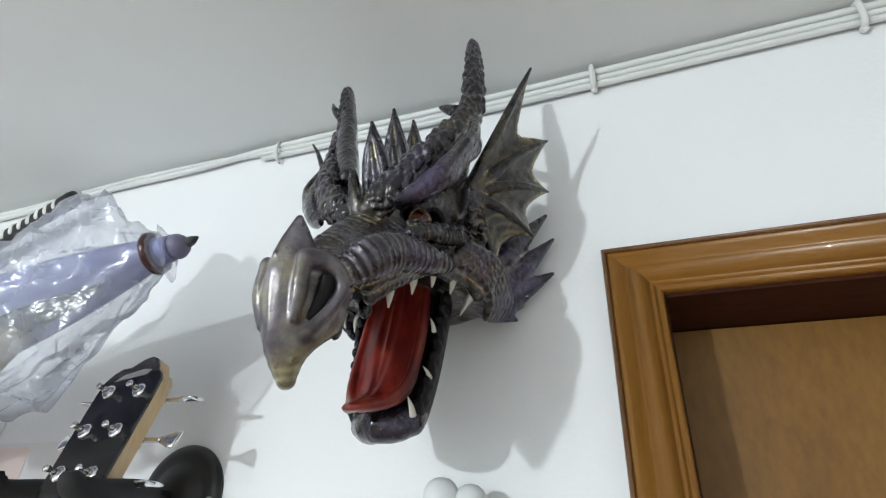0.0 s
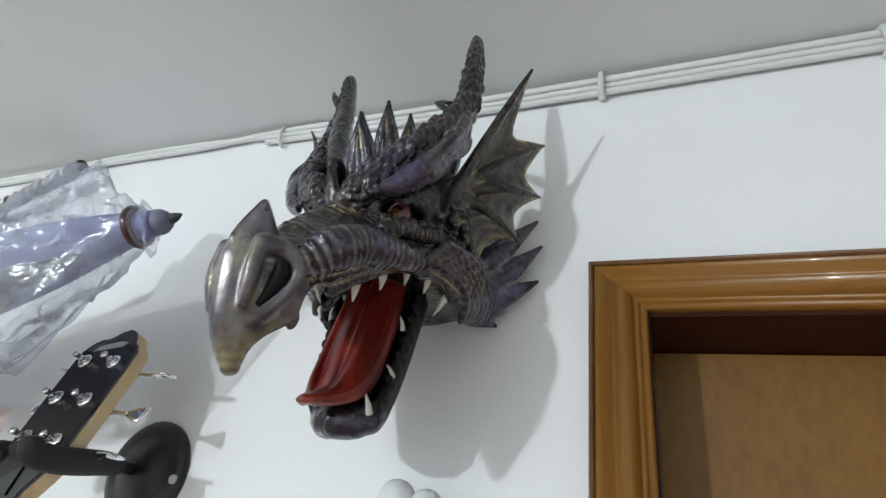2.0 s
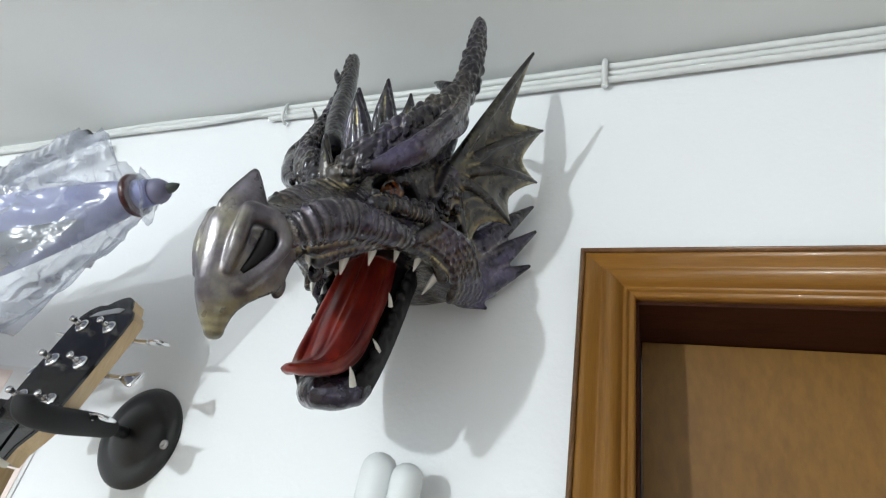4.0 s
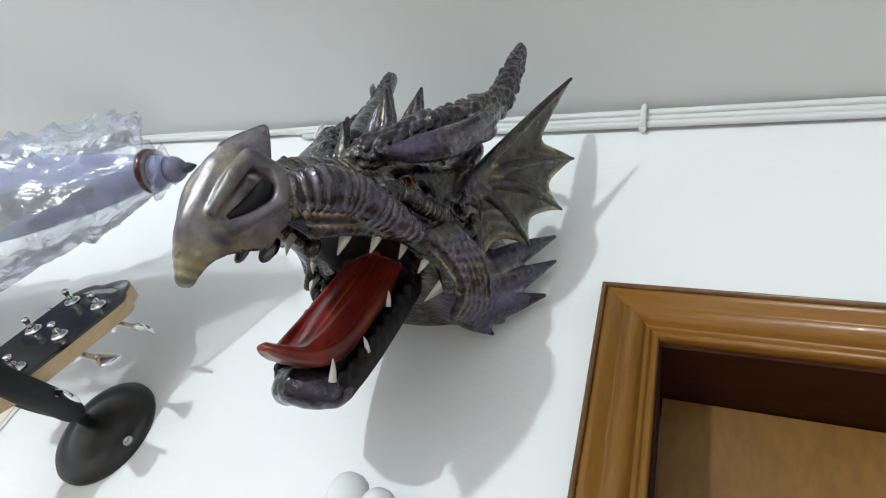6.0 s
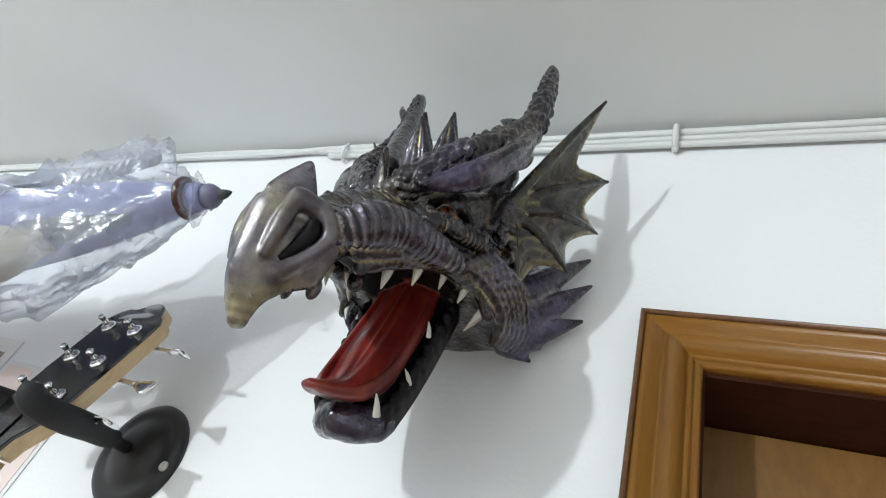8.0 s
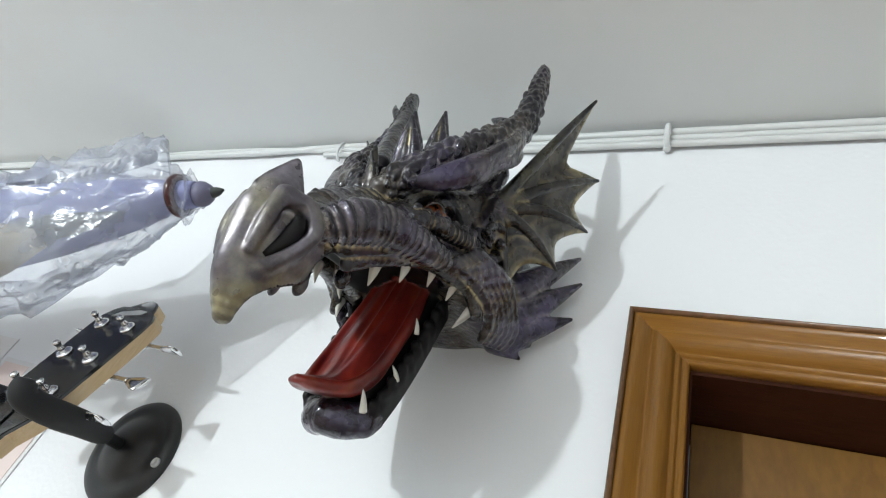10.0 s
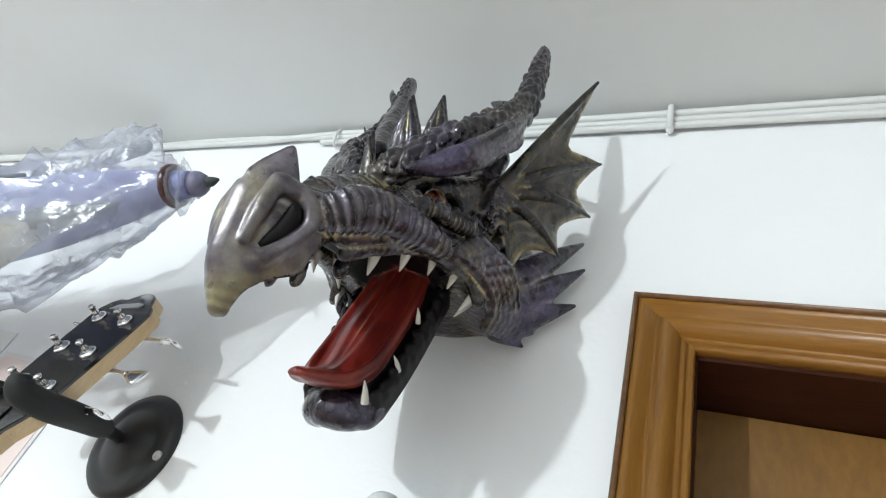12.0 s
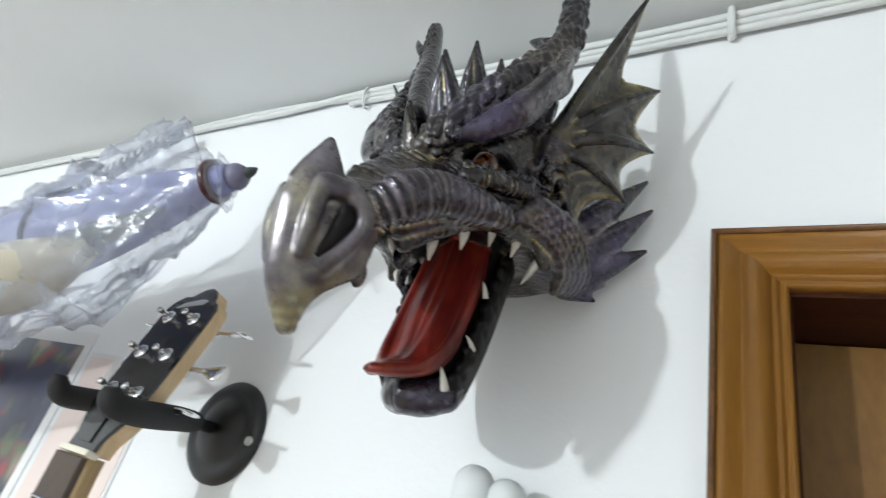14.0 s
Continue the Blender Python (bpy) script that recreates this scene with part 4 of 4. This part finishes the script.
dif.inputs[0].default_value = (0.70, 0.74, 0.86, 1)
milk = nt.nodes.new("ShaderNodeMixShader")
link(M_FILM, haze.outputs[0], milk.inputs[1])
link(M_FILM, dif.outputs[0], milk.inputs[2])
m1 = nt.nodes.new("ShaderNodeMixShader")
cloud = ramp(M_FILM, noise_fac(M_FILM, mapped(M_FILM), 26.0, 4), [(0.30, (0.18, 0.18, 0.18)), (0.7, (0.40, 0.40, 0.40))])
link(M_FILM, cloud, m1.inputs[0])
link(M_FILM, clear.outputs[0], m1.inputs[1])
link(M_FILM, milk.outputs[0], m1.inputs[2])
lw = nt.nodes.new("ShaderNodeLayerWeight")
lw.inputs["Blend"].default_value = 0.5
sheen = ramp(M_FILM, lw.outputs["Facing"], [(0.0, (0.05, 0.05, 0.05)), (0.65, (0.09, 0.09, 0.09)), (1.0, (0.45, 0.45, 0.45))])
m2 = nt.nodes.new("ShaderNodeMixShader")
link(M_FILM, sheen, m2.inputs[0])
link(M_FILM, m1.outputs[0], m2.inputs[1])
link(M_FILM, gloss.outputs[0], m2.inputs[2])
link(M_FILM, m2.outputs[0], nt.nodes["Material Output"].inputs["Surface"])
fb = node(M_FILM, "ShaderNodeBump", Strength=0.45, Distance=0.004)
link(M_FILM, noise_fac(M_FILM, mapped(M_FILM, (1, 1, 2)), 24.0, 3, 0.5, 1.6), fb.inputs["Height"])
for s_ in (gloss, lw):
    link(M_FILM, fb.outputs[0], s_.inputs["Normal"])


def film(first, last):
    """Crumpled sleeve round the lance: wide behind, gathered at the collar, with a loose flap above and below."""
    bm = bmesh.new()
    rows = curve_pts([(*p, r) for p, r in zip(AXIS[:9], RADII)], 9)
    rings, sides = [], 56
    for i, ((p, t, a, b), row) in enumerate(zip(frames_along([r[:3] for r in rows]), rows)):
        f = i / (len(rows) - 1)
        side = Vector((0, 0, 1)).cross(t).normalized()
        upv = t.cross(side).normalized()
        if upv.z < 0:
            upv, side = -upv, -side
        ring = []
        neck = math.exp(-((i - 9) / 5.0) ** 2)
        open_ = min(1.0, max(0.0, (i - 9) / 16.0))
        for k in range(sides):
            g = k * math.tau / sides
            c, s = math.cos(g), math.sin(g)
            base = row[3] + 0.005 + (0.010 if s < 0 else 0.003) * open_
            low = max(0.0, -s) ** 2 * (0.044 * open_ + 0.012 * (1 - neck))
            high = max(0.0, s) ** 2 * (0.104 * math.exp(-((i - 28) / (11.0 if i < 28 else 9.0)) ** 2) * (0.8 + 0.5 * noise.noise(Vector((i * 0.35, 2.0, 0.0)))))
            if i < 7:
                base = 0.014 + 0.006 * math.sin(i * 1.1) + 0.004 * math.sin(3 * g)
            q = p + side * c * base + upv * s * (base + low + high)
            n1 = noise.noise(Vector((f * 7.0 + 1.5 * c, 2.3 * c, 2.3 * s)))
            n2 = noise.noise(Vector((f * 11.0 - 2.0 * s, 4.1 * c + 5, 4.1 * s)))
            n3 = noise.noise(q * 55)
            crumple = 0.012 * n1 + 0.015 * (1 - abs(n2)) ** 5 + 0.005 * n3 - 0.004
            amount = 0.25 + 0.75 * open_
            q += (side * c + upv * s).normalized() * crumple * amount * (1 - 0.7 * neck)
            ring.append(bm.verts.new(q))
        rings.append(ring)
    for r0, r1 in list(zip(rings, rings[1:]))[first:last]:
        for k in range(sides):
            bm.faces.new((r0[k], r0[(k + 1) % sides], r1[(k + 1) % sides], r1[k]))
    bmesh.ops.delete(bm, geom=[v for v in bm.verts if not v.link_faces], context="VERTS")
    return bm


bag = tagged(new("plastic_bag"), "crumpled clear plastic bag wrapped round a lilac toy", "bag")
part("gathered_end", film(0, 9), M_FILM, bag, "gathered ruffle of clear plastic", True)
part("sleeve", film(9, 200), M_FILM, bag, "loose crumpled sleeve of clear plastic", True)

# ---- sword hilt on the wall behind the bag ----
M_WRAP = mat("black_cord_wrap", (0.010, 0.010, 0.011), 0.55)
M_RAY = mat("white_rayskin", (0.75, 0.74, 0.70), 0.6)
sword = tagged(new("katana_sword"), "black cord-wrapped sword hilt with white lozenges, mounted on the wall", "sword")
KA, KB = Vector((-0.800, 0.515, 2.338)), Vector((-1.010, 0.525, 2.268))
kd = (KB - KA).normalized()
kup = Vector((0, -1, 0)).cross(kd).normalized()
kout = kd.cross(kup)
kout = kout if kout.y < 0 else -kout


def hilt(f, wide, thick, bm, n=16):
    c = KA + (KB - KA) * f
    return [bm.verts.new(c + kup * wide * math.cos(i * math.tau / n) + kout * thick * math.sin(i * math.tau / n)) for i in range(n)]


bm = bmesh.new()
rings = [hilt(f, 0.0165 * s, 0.012 * s, bm) for f, s in ((0, 0.55), (0.015, 0.9), (0.06, 1.02), (0.1, 0.98), (0.5, 0.9), (1, 1.0))]
for r0, r1 in zip(rings, rings[1:]):
    for k in range(16):
        bm.faces.new((r0[k], r0[(k + 1) % 16], r1[(k + 1) % 16], r1[k]))
bm.faces.new(rings[0])
bm.faces.new(rings[-1][::-1])
bmesh.ops.recalc_face_normals(bm, faces=bm.faces[:])
part("grip", bm, M_WRAP, sword, "black cord-wrapped grip", True)
for i in range(9):
    c = KA + kd * (0.036 + 0.019 * i) + kout * 0.0092
    lz = bmesh.new()
    bmesh.ops.create_uvsphere(lz, u_segments=10, v_segments=6, radius=1.0, matrix=Matrix.Translation(c) @ Matrix((kd, kup, kout)).transposed().to_4x4() @ Matrix.Diagonal((0.0056, 0.0115, 0.0034, 1)))
    part("lozenge", lz, M_RAY, sword, "white rayskin lozenge", True)
part("guard", lathe_bm([(0.014, 0.0), (0.036, 0.001), (0.038, 0.003), (0.036, 0.005), (0.014, 0.006)], toward(KB, kd), 24), M_BLACKM, sword, "round black guard", True)
part("scabbard", tube_bm([(*(KB + kd * 0.006), 0.014), (*(KB + kd * 0.3), 0.014), (*(KB + kd * 0.6), 0.012)], 14, 2), M_BLACK, sword, "black lacquered scabbard", True)

# ---- posters ----
M_POSTER = mat("dark_poster_print", (0.07, 0.08, 0.13), 0.35)
vp = mapped(M_POSTER, (1, 1, 1))
c1 = ramp(M_POSTER, noise_fac(M_POSTER, vp, 7.0, 3), [(0.35, (0.035, 0.035, 0.055)), (0.6, (0.085, 0.09, 0.14)), (0.75, (0.14, 0.13, 0.17))])
c2 = ramp(M_POSTER, noise_fac(M_POSTER, vp, 16.0, 2), [(0.40, (0.30, 0.05, 0.05)), (0.5, (0.10, 0.16, 0.08)), (0.62, (0.36, 0.26, 0.22))])
link(M_POSTER, mixed(M_POSTER, ramp(M_POSTER, noise_fac(M_POSTER, vp, 11.0, 2), [(0.54, (0, 0, 0)), (0.62, (1, 1, 1))]), c1, c2), shader(M_POSTER).inputs["Base Color"])
M_PAPER = mat("pale_paper", (0.78, 0.77, 0.76), 0.5)
M_PINK = mat("pale_pink_print", (0.80, 0.67, 0.62), 0.5)


def poster(x0, x1, z0, z1, y, print_material, margin, label, bands=0):
    p = tagged(new("poster"), label, "poster")
    part("sheet", box_bm((x0, y - 0.0012, z0), (x1, y, z1), 0.0003), M_PAPER, p)
    if bands:
        w = (x1 - x0 - 2 * margin) / (2 * bands - 1)
        for i in range(bands):
            a = x0 + margin + 2 * w * i
            part("print_band", box_bm((a, y - 0.0020, z0 + margin), (a + w, y - 0.0013, z1 - margin)), print_material, p, "pale pink printed band")
    else:
        part("print", box_bm((x0 + margin, y - 0.0020, z0 + margin), (x1 - margin, y - 0.0013, z1 - margin)), print_material, p, "dark blue print with coloured shapes")
    return p


poster(-1.42, -0.795, 1.40, 1.990, WALL - 0.0005, M_POSTER, 0.020, "dark blue printed poster with a white margin, pinned to the wall")
poster(-0.785, -0.605, 1.40, 1.963, WALL - 0.0005, M_PINK, 0.006, "pale pink and white striped poster on the wall", 2)

# ---- white ornament below the head ----
M_MILKY = mat("milky_white_plastic", (0.72, 0.74, 0.74), 0.55, coat=0.1)
shader(M_MILKY).inputs["Subsurface Weight"].default_value = 0.0
orn = bmesh.new()
for cx, top, r in ((-0.146, 1.920, 0.0155), (-0.120, 1.915, 0.0135)):
    prof = [(r * 0.95, -0.13), (r, -0.06), (r * 0.98, -r), (r * 0.92, -r * 0.6), (r * 0.72, -r * 0.28), (r * 0.42, -r * 0.08), (0.0005, 0.0)]
    lathe_bm(prof, Matrix.Translation((cx, WALL - 0.034, top)), 24, orn)
lathe_bm([(0.03, -0.02), (0.032, 0.0), (0.03, 0.01)], Matrix.Translation((-0.134, WALL - 0.031, 1.79)) @ Matrix.Diagonal((1, 0.95, 1, 1)), 28, orn)
tagged(to_object("wall_ornament", orn, M_MILKY, smooth=True), "milky white ornament with two rounded lobes, fixed to the wall", "ornament")
